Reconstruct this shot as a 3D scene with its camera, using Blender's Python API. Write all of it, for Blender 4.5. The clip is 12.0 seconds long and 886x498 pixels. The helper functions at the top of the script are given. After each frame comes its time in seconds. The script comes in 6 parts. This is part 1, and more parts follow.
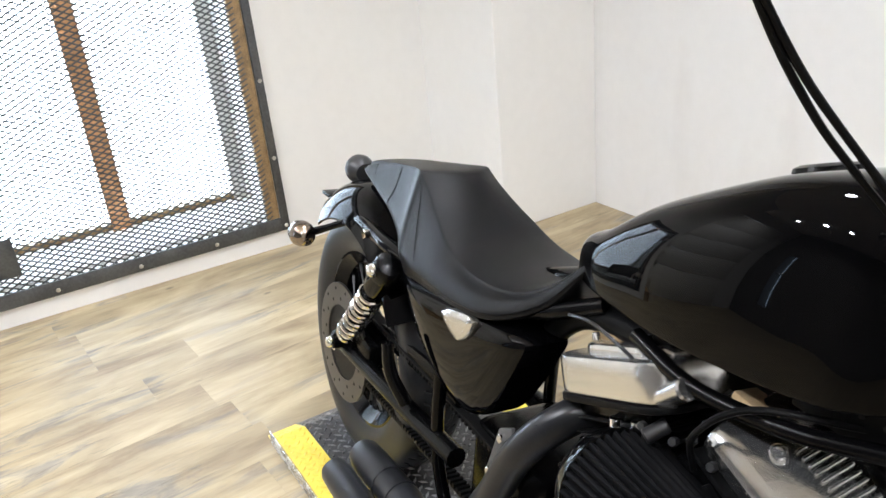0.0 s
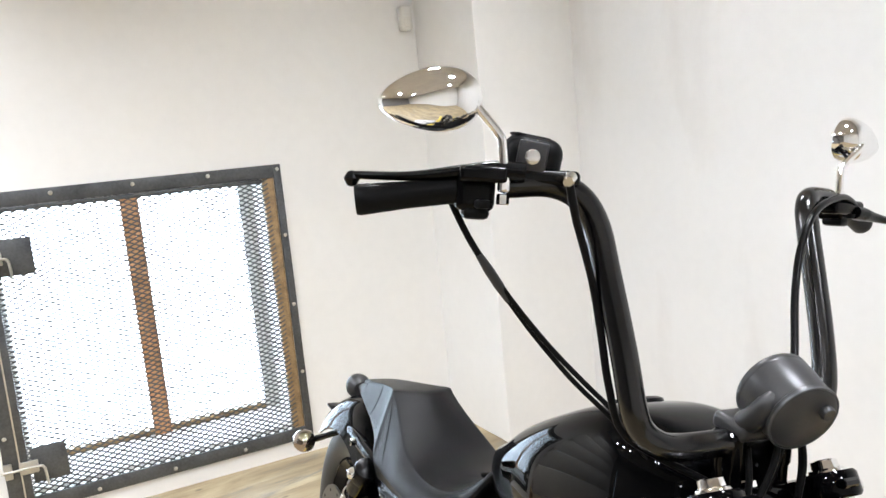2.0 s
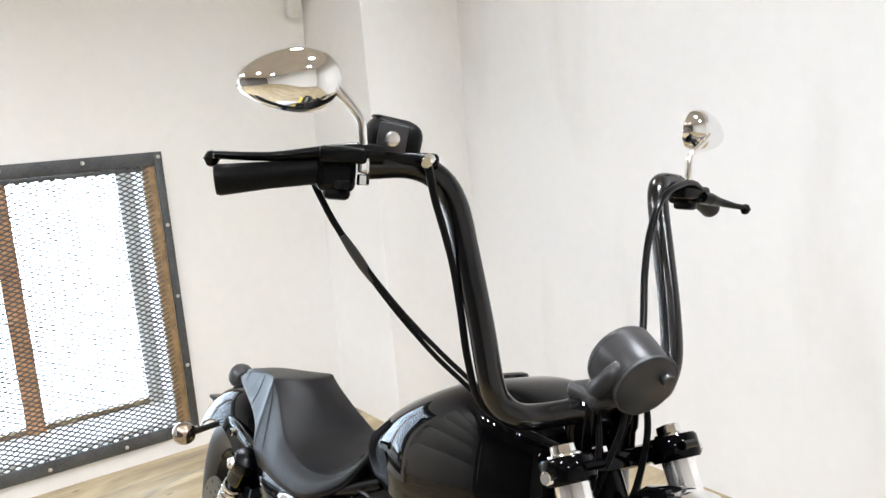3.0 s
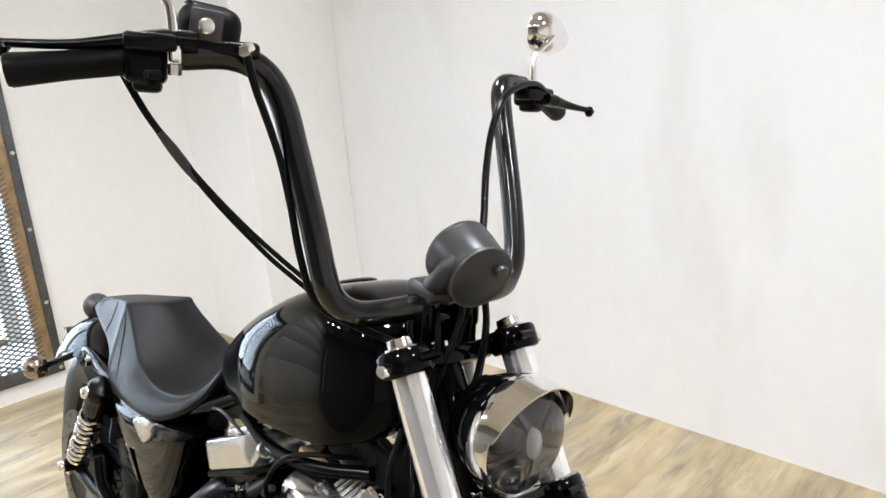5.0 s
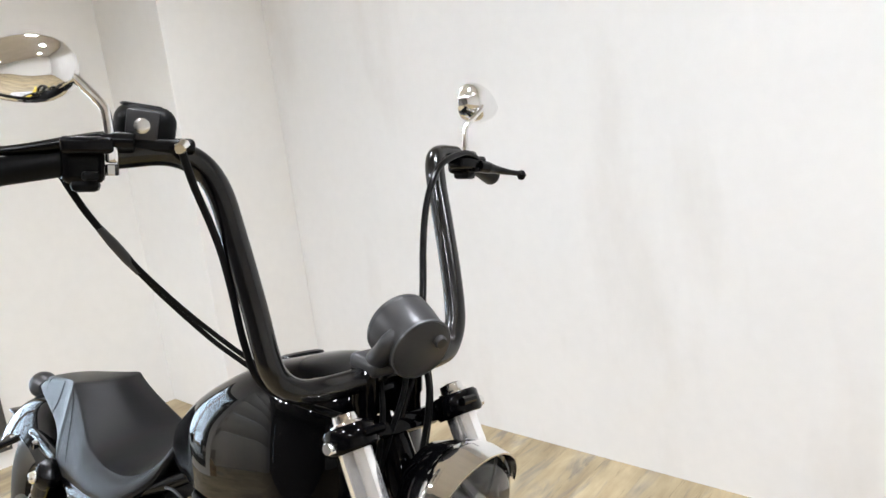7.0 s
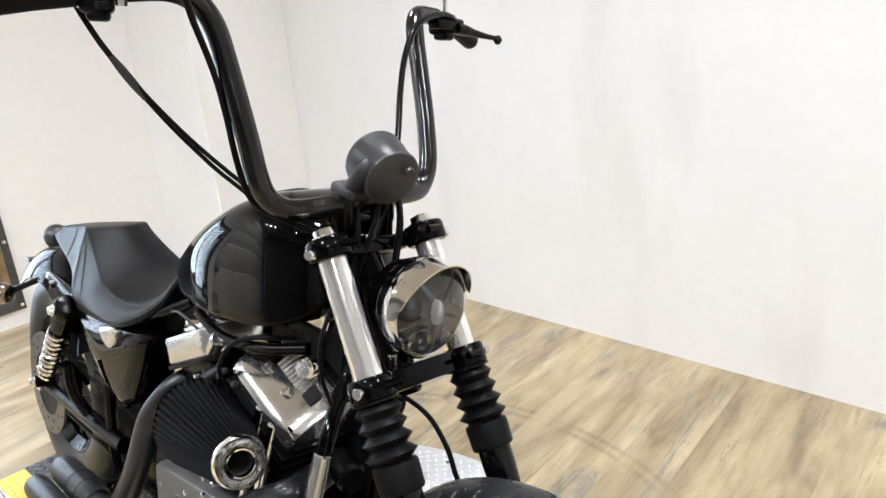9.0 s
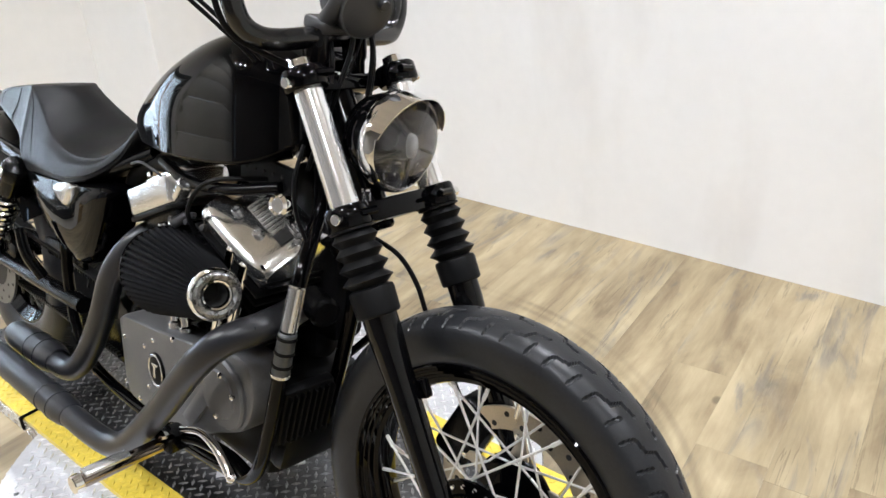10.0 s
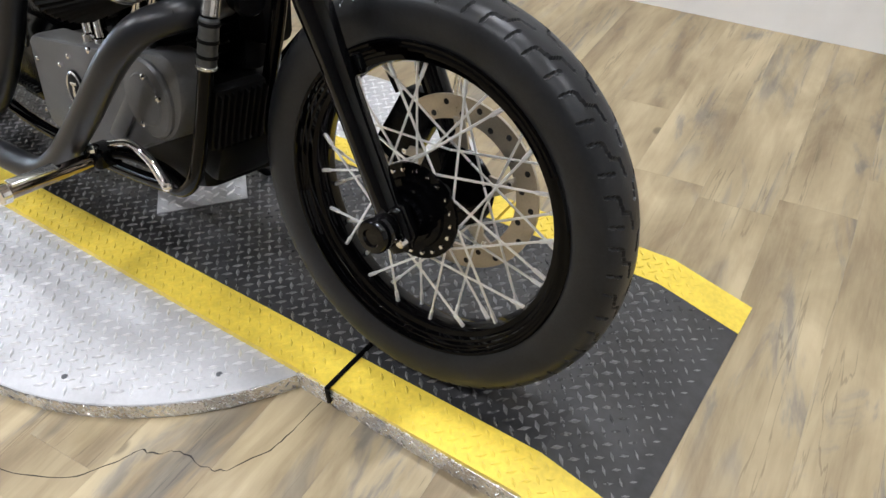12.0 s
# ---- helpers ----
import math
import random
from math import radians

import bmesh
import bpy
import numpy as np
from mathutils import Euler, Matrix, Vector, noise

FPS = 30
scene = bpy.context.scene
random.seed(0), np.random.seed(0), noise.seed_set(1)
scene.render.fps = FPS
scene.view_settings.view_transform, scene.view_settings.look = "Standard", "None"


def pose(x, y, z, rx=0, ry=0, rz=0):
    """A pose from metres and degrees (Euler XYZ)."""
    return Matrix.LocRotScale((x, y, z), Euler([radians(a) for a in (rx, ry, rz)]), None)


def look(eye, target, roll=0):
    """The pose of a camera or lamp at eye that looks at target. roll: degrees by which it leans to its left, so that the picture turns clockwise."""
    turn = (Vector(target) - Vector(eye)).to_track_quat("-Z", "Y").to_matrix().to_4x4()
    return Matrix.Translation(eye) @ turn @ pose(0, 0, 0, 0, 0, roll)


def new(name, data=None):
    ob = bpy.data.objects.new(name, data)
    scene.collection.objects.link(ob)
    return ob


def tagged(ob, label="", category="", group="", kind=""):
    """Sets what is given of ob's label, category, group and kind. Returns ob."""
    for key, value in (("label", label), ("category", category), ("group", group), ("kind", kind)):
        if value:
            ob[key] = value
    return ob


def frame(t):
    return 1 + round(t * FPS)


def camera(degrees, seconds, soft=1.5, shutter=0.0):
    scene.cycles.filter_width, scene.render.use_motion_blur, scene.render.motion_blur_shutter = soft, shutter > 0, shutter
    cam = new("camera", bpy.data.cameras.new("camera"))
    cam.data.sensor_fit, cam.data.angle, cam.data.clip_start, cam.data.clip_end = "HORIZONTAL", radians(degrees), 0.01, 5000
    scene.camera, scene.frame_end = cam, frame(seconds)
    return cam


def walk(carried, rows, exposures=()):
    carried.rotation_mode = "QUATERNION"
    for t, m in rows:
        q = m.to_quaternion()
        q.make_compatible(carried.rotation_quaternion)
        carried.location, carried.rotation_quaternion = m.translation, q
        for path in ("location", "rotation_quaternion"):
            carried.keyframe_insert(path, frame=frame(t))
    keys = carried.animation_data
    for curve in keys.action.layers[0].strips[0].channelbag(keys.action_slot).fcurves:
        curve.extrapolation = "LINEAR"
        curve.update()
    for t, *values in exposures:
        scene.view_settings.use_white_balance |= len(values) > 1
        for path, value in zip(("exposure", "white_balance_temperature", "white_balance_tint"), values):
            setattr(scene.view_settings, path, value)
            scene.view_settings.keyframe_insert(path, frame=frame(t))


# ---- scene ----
cam = camera(60.0, 12.0)
PATH = [
    (0, (0.664, -0.730, 1.297), (-0.953, 0.183, 0.483), -5.7),
    (0.5, (0.804, -0.636, 1.331), (-0.95, 0.065, 0.676), -2.5),
    (1, (0.925, -0.59, 1.366), (-0.921, 0.007, 0.882), -3.6),
    (1.5, (1.007, -0.68, 1.406), (-0.833, 0.029, 1.07), -3.9),
    (2, (1.064, -0.73, 1.421), (-0.7, 0.17, 1.144), -5.6),
    (2.5, (1.092, -0.722, 1.419), (-0.593, 0.32, 1.146), -5.7),
    (3, (1.104, -0.707, 1.406), (-0.521, 0.414, 1.086), -4.8),
    (3.5, (1.116, -0.705, 1.383), (-0.465, 0.451, 0.976), -5.0),
    (3.7, (1.121, -0.699, 1.374), (-0.446, 0.468, 0.942), -5.6),
    (5.5, (1.143, -0.649, 1.356), (-0.226, 0.72, 0.856), -5.6),
    (6, (1.15, -0.658, 1.367), (-0.181, 0.779, 0.961), -6.2),
    (6.5, (1.156, -0.649, 1.393), (-0.191, 0.778, 1.008), -6.2),
    (6.7, (1.16, -0.654, 1.4), (-0.183, 0.777, 1.01), -6.7),
    (8.3, (1.318, -0.657, 1.388), (-0.13, 0.6, 0.819), -6.8),
    (8.5, (1.326, -0.674, 1.366), (-0.121, 0.588, 0.807), -5.8),
    (9, (1.32, -0.746, 1.343), (-0.008, 0.594, 0.681), -5.5),
    (9.5, (1.308, -0.808, 1.297), (0.08, 0.572, 0.531), -4.5),
    (10, (1.322, -0.836, 1.252), (0.16, 0.532, 0.371), -3.2),
    (10.5, (1.33, -0.857, 1.203), (0.233, 0.473, 0.188), -2.3),
    (11, (1.341, -0.864, 1.16), (0.31, 0.43, 0.037), -1.8),
    (11.5, (1.35, -0.882, 1.114), (0.388, 0.382, -0.102), -1.5),
    (12, (1.369, -0.889, 1.075), (0.46, 0.334, -0.221), -2.9),
]
walk(cam, [(t, look(eye, target, roll)) for t, eye, target, roll in PATH], [(0.0, -0.08), (1.0, -0.13), (2.0, 0.03), (2.5, 0.03), (3.5, 0.02), (5.5, -0.06), (6.7, -0.10), (8.5, -0.02), (9.0, 0.0), (9.5, -0.02), (10.0, -0.10), (10.5, -0.08), (11.0, -0.15), (12.0, -0.50)])

# ---- world and light ----
world = bpy.data.worlds.new("world")
scene.world = world
world.use_nodes = True
sky = world.node_tree.nodes.new("ShaderNodeTexSky")
sky.sky_type, sky.sun_disc = "NISHITA", False
sky.sun_elevation, sky.sun_rotation = radians(40), radians(250)
world.node_tree.links.new(sky.outputs[0], world.node_tree.nodes["Background"].inputs[0])
world.node_tree.nodes["Background"].inputs[1].default_value = 0.15


def area_lamp(name, m, sx, sy, power, colour, spread=180, shape="RECTANGLE"):
    data = bpy.data.lights.new(name, "AREA")
    data.shape, data.size, data.size_y, data.energy, data.color = shape, sx, sy, power, colour
    data.spread = radians(spread)
    ob = new(name, data)
    ob.matrix_world = m
    return ob


# daylight in the window's opening, and the ceiling lights
area_lamp("window_daylight", look((-2.83, -0.39, 0.74), (0, -0.39, 0.74)), 1.1, 1.1, 8, (0.72, 0.85, 1.0))
LAMPS = [(-2.2, -2.1, 0.11, 32), (-1.6, -2.1, 0.11, 40), (-1.0, -2.1, 0.11, 40), (-0.9, 0.35, 0.24, 24), (0.8, -1.7, 0.24, 30), (0.8, 0.35, 0.24, 38), (2.4, -1.7, 0.24, 20), (2.4, 0.35, 0.24, 32)]
for x, y, size, power in LAMPS:
    area_lamp("ceiling_lamp", pose(x, y, 2.90), size, size, power, (0.950, 0.985, 1.065), 140, "ELLIPSE")

# ---- materials ----


def mat(name, colour, rough=0.5, metal=0.0, vary=0.0, scale=8.0, bump=0.0, bump_scale=120.0, coat=0.0, spec=0.5, ior=1.5):
    """A surface with two scales of variation, in metres of object space."""
    m = bpy.data.materials.new(name)
    m.use_nodes = True
    nt = m.node_tree
    n, l = nt.nodes, nt.links
    b = n["Principled BSDF"]
    b.inputs["Roughness"].default_value, b.inputs["Metallic"].default_value = rough, metal
    b.inputs["Coat Weight"].default_value = coat
    b.inputs["Specular IOR Level"].default_value = spec
    b.inputs["Coat Roughness"].default_value = 0.03
    b.inputs["IOR"].default_value = ior
    b.inputs["Base Color"].default_value = (*colour, 1)
    tc = n.new("ShaderNodeTexCoord")
    if vary > 0:
        big, fine = n.new("ShaderNodeTexNoise"), n.new("ShaderNodeTexNoise")
        big.inputs["Scale"].default_value, fine.inputs["Scale"].default_value = scale, scale * 11
        big.inputs["Detail"].default_value = fine.inputs["Detail"].default_value = 4
        l.new(tc.outputs["Object"], big.inputs["Vector"])
        l.new(tc.outputs["Object"], fine.inputs["Vector"])
        mix = n.new("ShaderNodeMath")
        mix.operation = "MULTIPLY_ADD"
        mix.inputs[1].default_value = 0.6
        l.new(big.outputs[0], mix.inputs[0])
        half = n.new("ShaderNodeMath")
        half.operation = "MULTIPLY"
        half.inputs[1].default_value = 0.4
        l.new(fine.outputs[0], half.inputs[0])
        l.new(half.outputs[0], mix.inputs[2])
        ramp = n.new("ShaderNodeValToRGB")
        lo, hi = [max(0, c * (1 - vary)) for c in colour], [min(1, c * (1 + vary)) for c in colour]
        ramp.color_ramp.elements[0].position, ramp.color_ramp.elements[1].position = 0.3, 0.7
        ramp.color_ramp.elements[0].color, ramp.color_ramp.elements[1].color = (*lo, 1), (*hi, 1)
        l.new(mix.outputs[0], ramp.inputs[0])
        l.new(ramp.outputs[0], b.inputs["Base Color"])
        rr = n.new("ShaderNodeMapRange")
        rr.inputs["To Min"].default_value, rr.inputs["To Max"].default_value = max(0.02, rough * 0.75), min(1, rough * 1.25)
        l.new(mix.outputs[0], rr.inputs["Value"])
        l.new(rr.outputs[0], b.inputs["Roughness"])
    if bump > 0:
        t, bp = n.new("ShaderNodeTexNoise"), n.new("ShaderNodeBump")
        t.inputs["Scale"].default_value, t.inputs["Detail"].default_value = bump_scale, 3
        bp.inputs["Strength"].default_value, bp.inputs["Distance"].default_value = bump, 0.002
        l.new(tc.outputs["Object"], t.inputs["Vector"])
        l.new(t.outputs[0], bp.inputs["Height"])
        l.new(bp.outputs[0], b.inputs["Normal"])
    return m


def wood_floor():
    m = bpy.data.materials.new("vinyl_wood")
    m.use_nodes = True
    n, l = m.node_tree.nodes, m.node_tree.links
    b = n["Principled BSDF"]
    tc, info = n.new("ShaderNodeTexCoord"), n.new("ShaderNodeObjectInfo")
    shift = n.new("ShaderNodeVectorMath")
    shift.operation = "MULTIPLY_ADD"
    shift.inputs[1].default_value = (1, 1, 1)
    off = n.new("ShaderNodeCombineXYZ")
    mul = n.new("ShaderNodeMath")
    mul.operation = "MULTIPLY"
    mul.inputs[1].default_value = 37.0
    l.new(info.outputs["Random"], mul.inputs[0])
    for k in range(3):
        l.new(mul.outputs[0], off.inputs[k])
    l.new(tc.outputs["Object"], shift.inputs[0])
    l.new(off.outputs[0], shift.inputs[2])

    def stretched(sx, sy, detail, rough, twist=0.6):
        mp, t = n.new("ShaderNodeMapping"), n.new("ShaderNodeTexNoise")
        mp.inputs["Scale"].default_value = (sx, sy, 1)
        t.inputs["Scale"].default_value, t.inputs["Detail"].default_value, t.inputs["Roughness"].default_value = 1, detail, rough
        t.inputs["Distortion"].default_value = twist
        l.new(shift.outputs[0], mp.inputs[0])
        l.new(mp.outputs[0], t.inputs["Vector"])
        return t

    def maths(op, a, b2=None, c=None):
        k = n.new("ShaderNodeMath")
        k.operation = op
        for s, v in enumerate((a, b2, c)):
            if isinstance(v, (int, float)):
                k.inputs[s].default_value = v
            elif v is not None:
                l.new(v, k.inputs[s])
        return k.outputs[0]

    def band(v, lo, hi, out0=0.0, out1=1.0):
        k = n.new("ShaderNodeMapRange")
        k.interpolation_type = "SMOOTHSTEP"
        for nm, q in (("From Min", lo), ("From Max", hi), ("To Min", out0), ("To Max", out1)):
            k.inputs[nm].default_value = q
        l.new(v, k.inputs["Value"])
        return k.outputs[0]

    streak, blot, grain = stretched(8, 1.1, 6, 0.56, 0.35), stretched(7, 2.4, 6, 0.58, 0.8), stretched(90, 5, 4, 0.65)
    stain, cloud = stretched(9, 1.7, 5, 0.62, 1.2), stretched(3.0, 2.0, 2, 0.5)
    ramp = n.new("ShaderNodeValToRGB")
    els = ramp.color_ramp.elements
    els[0].position, els[0].color = 0.33, (0.135, 0.095, 0.055, 1)
    els[1].position, els[1].color = 0.70, (0.455, 0.368, 0.230, 1)
    for at, c in ((0.44, (0.215, 0.160, 0.092, 1)), (0.55, (0.322, 0.253, 0.150, 1))):
        els.new(at).color = c
    tone = maths("MULTIPLY_ADD", streak.outputs[0], 0.62, maths("MULTIPLY_ADD", blot.outputs[0], 0.58, maths("MULTIPLY_ADD", grain.outputs[0], 0.14, -0.15)))
    tone = maths("MULTIPLY_ADD", maths("SUBTRACT", tone, 0.5), 0.92, 0.535)
    l.new(tone, ramp.inputs[0])
    # grey-brown weathered patches, knots and a worn ring round the turntable
    dark = maths("MULTIPLY", band(stain.outputs[0], 0.51, 0.64), band(cloud.outputs[0], 0.36, 0.56))
    mp, vor = n.new("ShaderNodeMapping"), n.new("ShaderNodeTexVoronoi")
    mp.inputs["Scale"].default_value = (5.0, 3.0, 1)
    vor.inputs["Scale"].default_value = 1.0
    l.new(shift.outputs[0], mp.inputs[0])
    l.new(mp.outputs[0], vor.inputs["Vector"])
    knot = maths("MULTIPLY", band(vor.outputs["Distance"], 0.03, 0.075, 1.0, 0.0), band(vor.outputs["Color"], 0.55, 0.6))
    split = stretched(22, 0.8, 4, 0.55, 0.3)
    crack = maths("MULTIPLY", band(maths("ABSOLUTE", maths("SUBTRACT", split.outputs[0], 0.56)), 0.002, 0.010, 1.0, 0.0), band(cloud.outputs[0], 0.42, 0.55))
    geo, sep = n.new("ShaderNodeNewGeometry"), n.new("ShaderNodeSeparateXYZ")
    l.new(geo.outputs["Position"], sep.inputs[0])
    dx, dy = maths("SUBTRACT", sep.outputs[0], 0.067), maths("SUBTRACT", sep.outputs[1], -0.015)
    rad = maths("SQRT", maths("ADD", maths("MULTIPLY", dx, dx), maths("MULTIPLY", dy, dy)))
    ring = maths("MULTIPLY", band(maths("ABSOLUTE", maths("SUBTRACT", maths("ABSOLUTE", maths("SUBTRACT", rad, 0.955)), 0.018)), 0.002, 0.016, 1.0, 0.0), band(cloud.outputs[0], 0.35, 0.60, 0.25, 1.0))
    keep = maths("MULTIPLY", maths("MULTIPLY_ADD", dark, -0.40, 1.0), maths("MULTIPLY", maths("MULTIPLY", maths("MULTIPLY_ADD", knot, -0.50, 1.0), maths("MULTIPLY_ADD", crack, -0.30, 1.0)), maths("MULTIPLY_ADD", ring, -0.22, 1.0)))
    hsv = n.new("ShaderNodeHueSaturation")
    val = n.new("ShaderNodeMapRange")
    val.inputs["To Min"].default_value, val.inputs["To Max"].default_value = 0.95, 1.05
    l.new(info.outputs["Random"], val.inputs["Value"])
    l.new(maths("MULTIPLY", val.outputs[0], keep), hsv.inputs["Value"])
    l.new(maths("MULTIPLY_ADD", dark, -0.35, 1.0), hsv.inputs["Saturation"])
    l.new(ramp.outputs[0], hsv.inputs["Color"])
    l.new(hsv.outputs[0], b.inputs["Base Color"])
    b.inputs["Roughness"].default_value = 0.47
    bp = n.new("ShaderNodeBump")
    bp.inputs["Strength"].default_value, bp.inputs["Distance"].default_value = 0.25, 0.001
    l.new(grain.outputs[0], bp.inputs["Height"])
    l.new(bp.outputs[0], b.inputs["Normal"])
    return m


def glass(name, colour=(1, 1, 1), rough=0.02):
    m = bpy.data.materials.new(name)
    m.use_nodes = True
    b = m.node_tree.nodes["Principled BSDF"]
    b.inputs["Base Color"].default_value, b.inputs["Roughness"].default_value = (*colour, 1), rough
    b.inputs["Transmission Weight"].default_value, b.inputs["IOR"].default_value = 1, 1.45
    return m


def glow(name, colour, strength):
    m = bpy.data.materials.new(name)
    m.use_nodes = True
    b = m.node_tree.nodes["Principled BSDF"]
    b.inputs["Base Color"].default_value = (0, 0, 0, 1)
    b.inputs["Emission Color"].default_value, b.inputs["Emission Strength"].default_value = (*colour, 1), strength
    return m


WALL = mat("wall_paint", (0.82, 0.81, 0.785), 0.55, vary=0.03, scale=2.0, bump=0.12, bump_scale=90)
WALLSCUFF = mat("scuffed_wall_paint", (0.77, 0.76, 0.745), 0.55, vary=0.03, scale=2.0, bump=0.12, bump_scale=90)


def add_scuffs(m):
    """Faint grey upright smears where things have rubbed the paint."""
    n, l = m.node_tree.nodes, m.node_tree.links
    b = n["Principled BSDF"]
    src = b.inputs["Base Color"].links[0].from_socket
    tc, mp, t, ramp, mix = n.new("ShaderNodeTexCoord"), n.new("ShaderNodeMapping"), n.new("ShaderNodeTexNoise"), n.new("ShaderNodeValToRGB"), n.new("ShaderNodeMix")
    mp.inputs["Scale"].default_value = (3.6, 1, 1.1)
    mp.inputs["Rotation"].default_value = (0, radians(8), 0)
    t.inputs["Scale"].default_value, t.inputs["Detail"].default_value = 1.0, 5
    ramp.color_ramp.elements[0].position, ramp.color_ramp.elements[1].position = 0.55, 0.78
    mix.data_type, mix.blend_type = "RGBA", "MULTIPLY"
    mix.inputs["B"].default_value = (0.90, 0.885, 0.87, 1)
    l.new(tc.outputs["Object"], mp.inputs[0])
    l.new(mp.outputs[0], t.inputs["Vector"])
    l.new(t.outputs[0], ramp.inputs[0])
    l.new(ramp.outputs[0], mix.inputs["Factor"])
    l.new(src, mix.inputs["A"])
    l.new(mix.outputs["Result"], b.inputs["Base Color"])


add_scuffs(WALLSCUFF)
CEIL = mat("ceiling_paint", (0.60, 0.55, 0.48), 0.85, vary=0.1, scale=2.0)
# dark only so that the gloss black parts mirror little light
DARKWALL = mat("dark_unseen_wall", (0.15, 0.14, 0.13), 0.7, vary=0.1, scale=1.5, bump=0.1, bump_scale=90)
WOOD = wood_floor()
STEEL = mat("raw_steel", (0.11, 0.115, 0.12), 0.45, 0.7, vary=0.35, scale=9, bump=0.1)
MESH = mat("mesh_steel", (0.13, 0.13, 0.13), 0.5, 0.6, vary=0.3, scale=30)
STUD = mat("stud_wood", (0.58, 0.29, 0.13), 0.6, vary=0.35, scale=14, bump=0.2)
BLOCK = mat("frame_wood", (0.30, 0.20, 0.10), 0.6, vary=0.5, scale=18, bump=0.2)
ZINC = mat("zinc", (0.62, 0.60, 0.55), 0.32, 0.9, vary=0.15, scale=25)
DOORW = mat("door_white", (0.72, 0.70, 0.65), 0.45, vary=0.08, scale=5)
PLASTIC = mat("white_plastic", (0.74, 0.73, 0.69), 0.4, vary=0.02)
DECKBLACK = mat("deck_black", (0.034, 0.0343, 0.036), 0.33, vary=0.65, scale=6, bump=0.15, ior=1.6)
# paler than the deck plate: the treads' glints are partly in this colour
DECKTREAD = mat("deck_tread", (0.21, 0.211, 0.215), 0.28, 0.5, vary=0.7, scale=14)
YELLOW = mat("deck_yellow", (0.76, 0.57, 0.075), 0.38, vary=0.22, scale=10, bump=0.15)
ALU = mat("tread_aluminium", (0.52, 0.52, 0.535), 0.55, 0.18, vary=0.14, scale=14, bump=0.1, ior=1.35)
# same metal as ALU, lightened so the raised treads show as highlights
TREADALU = mat("tread_glint_aluminium", (0.80, 0.80, 0.81), 0.34, 0.45, vary=0.1, scale=14)
SKIRTALU = mat("bright_aluminium_edge", (0.74, 0.74, 0.75), 0.27, 0.92, vary=0.15, scale=20, bump=0.05)
BLACK = mat("gloss_black", (0.0012, 0.0012, 0.0014), 0.02, vary=0.2, scale=4, ior=1.23)
FORKBLACK = mat("fork_black", (0.0015, 0.0015, 0.0017), 0.02, vary=0.15, scale=8, ior=1.35)
SATIN = mat("satin_black", (0.002, 0.002, 0.0022), 0.24, vary=0.3, scale=14, bump=0.03, bump_scale=500, ior=1.24)
BARBLACK = mat("bar_black", (0.002, 0.002, 0.0022), 0.20, vary=0.15, scale=10, ior=1.5)
MATTE = mat("matte_black", (0.005, 0.005, 0.0052), 0.40, vary=0.3, scale=16, bump=0.1, bump_scale=400, ior=1.18)
CHROME = mat("chrome", (0.86, 0.86, 0.86), 0.05, 1.0, vary=0.03)
TUBECHROME = mat("polished_tube", (0.92, 0.92, 0.92), 0.14, 0.85, vary=0.03)
ROCKER = mat("cast_polished_aluminium", (0.62, 0.62, 0.615), 0.15, 0.97, vary=0.10, scale=30, bump=0.05, bump_scale=180)
POLISH = mat("brushed_aluminium", (0.68, 0.68, 0.675), 0.23, 0.95, vary=0.10, scale=12, bump=0.02, bump_scale=160)
SPOKE = mat("spoke_steel", (0.93, 0.93, 0.93), 0.32, 0.65, vary=0.05)
DARKCHROME = mat("dark_lamp_chrome", (0.34, 0.34, 0.35), 0.20, 1.0, vary=0.3, scale=60)
SMOKECHROME = mat("smoked_chrome", (0.32, 0.27, 0.23), 0.08, 1.0, vary=0.1)
CASTGREY = mat("engine_grey", (0.100, 0.100, 0.101), 0.40, 0.15, vary=0.18, scale=24, bump=0.12, bump_scale=500, ior=1.4)
GREYMET = mat("bracket_grey", (0.037, 0.037, 0.0383), 0.36, 0.25, vary=0.1, scale=20, bump=0.05, ior=1.4)
RUBBER = mat("tyre_rubber", (0.014, 0.0147, 0.0163), 0.36, vary=0.35, scale=18, bump=0.12, bump_scale=350, ior=1.36)
VINYL = mat("seat_vinyl", (0.005, 0.005, 0.0055), 0.35, vary=0.2, scale=22, bump=0.3, bump_scale=700, ior=1.24)
HEAT = mat("heat_black_pipe", (0.0125, 0.0130, 0.0150), 0.30, vary=0.25, scale=18, bump=0.05, ior=1.38)
# filter pleats, and the dark blocks that stand in for shade inside the engine
FILTERFILL = mat("filter_and_fill_black", (0.0045, 0.0045, 0.005), 0.8, vary=0.4, scale=40, ior=1.15)
ENGRAVED = mat("engraved_chrome", (0.22, 0.22, 0.215), 0.28, 1.0, vary=0.9, scale=130, bump=0.8, bump_scale=260)
GASKET = mat("tan_gasket", (0.50, 0.36, 0.20), 0.7, vary=0.2, scale=30)
ROTOR = mat("dark_disc_steel", (0.10, 0.097, 0.093), 0.34, 0.9, vary=0.2, scale=30)
BRASS = mat("disc_steel", (0.50, 0.45, 0.37), 0.30, 0.9, vary=0.15, scale=30)
SMOKE = glass("smoke_lens", (0.72, 0.72, 0.73), 0.02)
CLEAR = glass("clear_lens", (0.95, 0.95, 0.95), 0.0)
GAP = mat("dark_gap", (0.012, 0.011, 0.01), 0.9)

# ---- mesh helpers ----


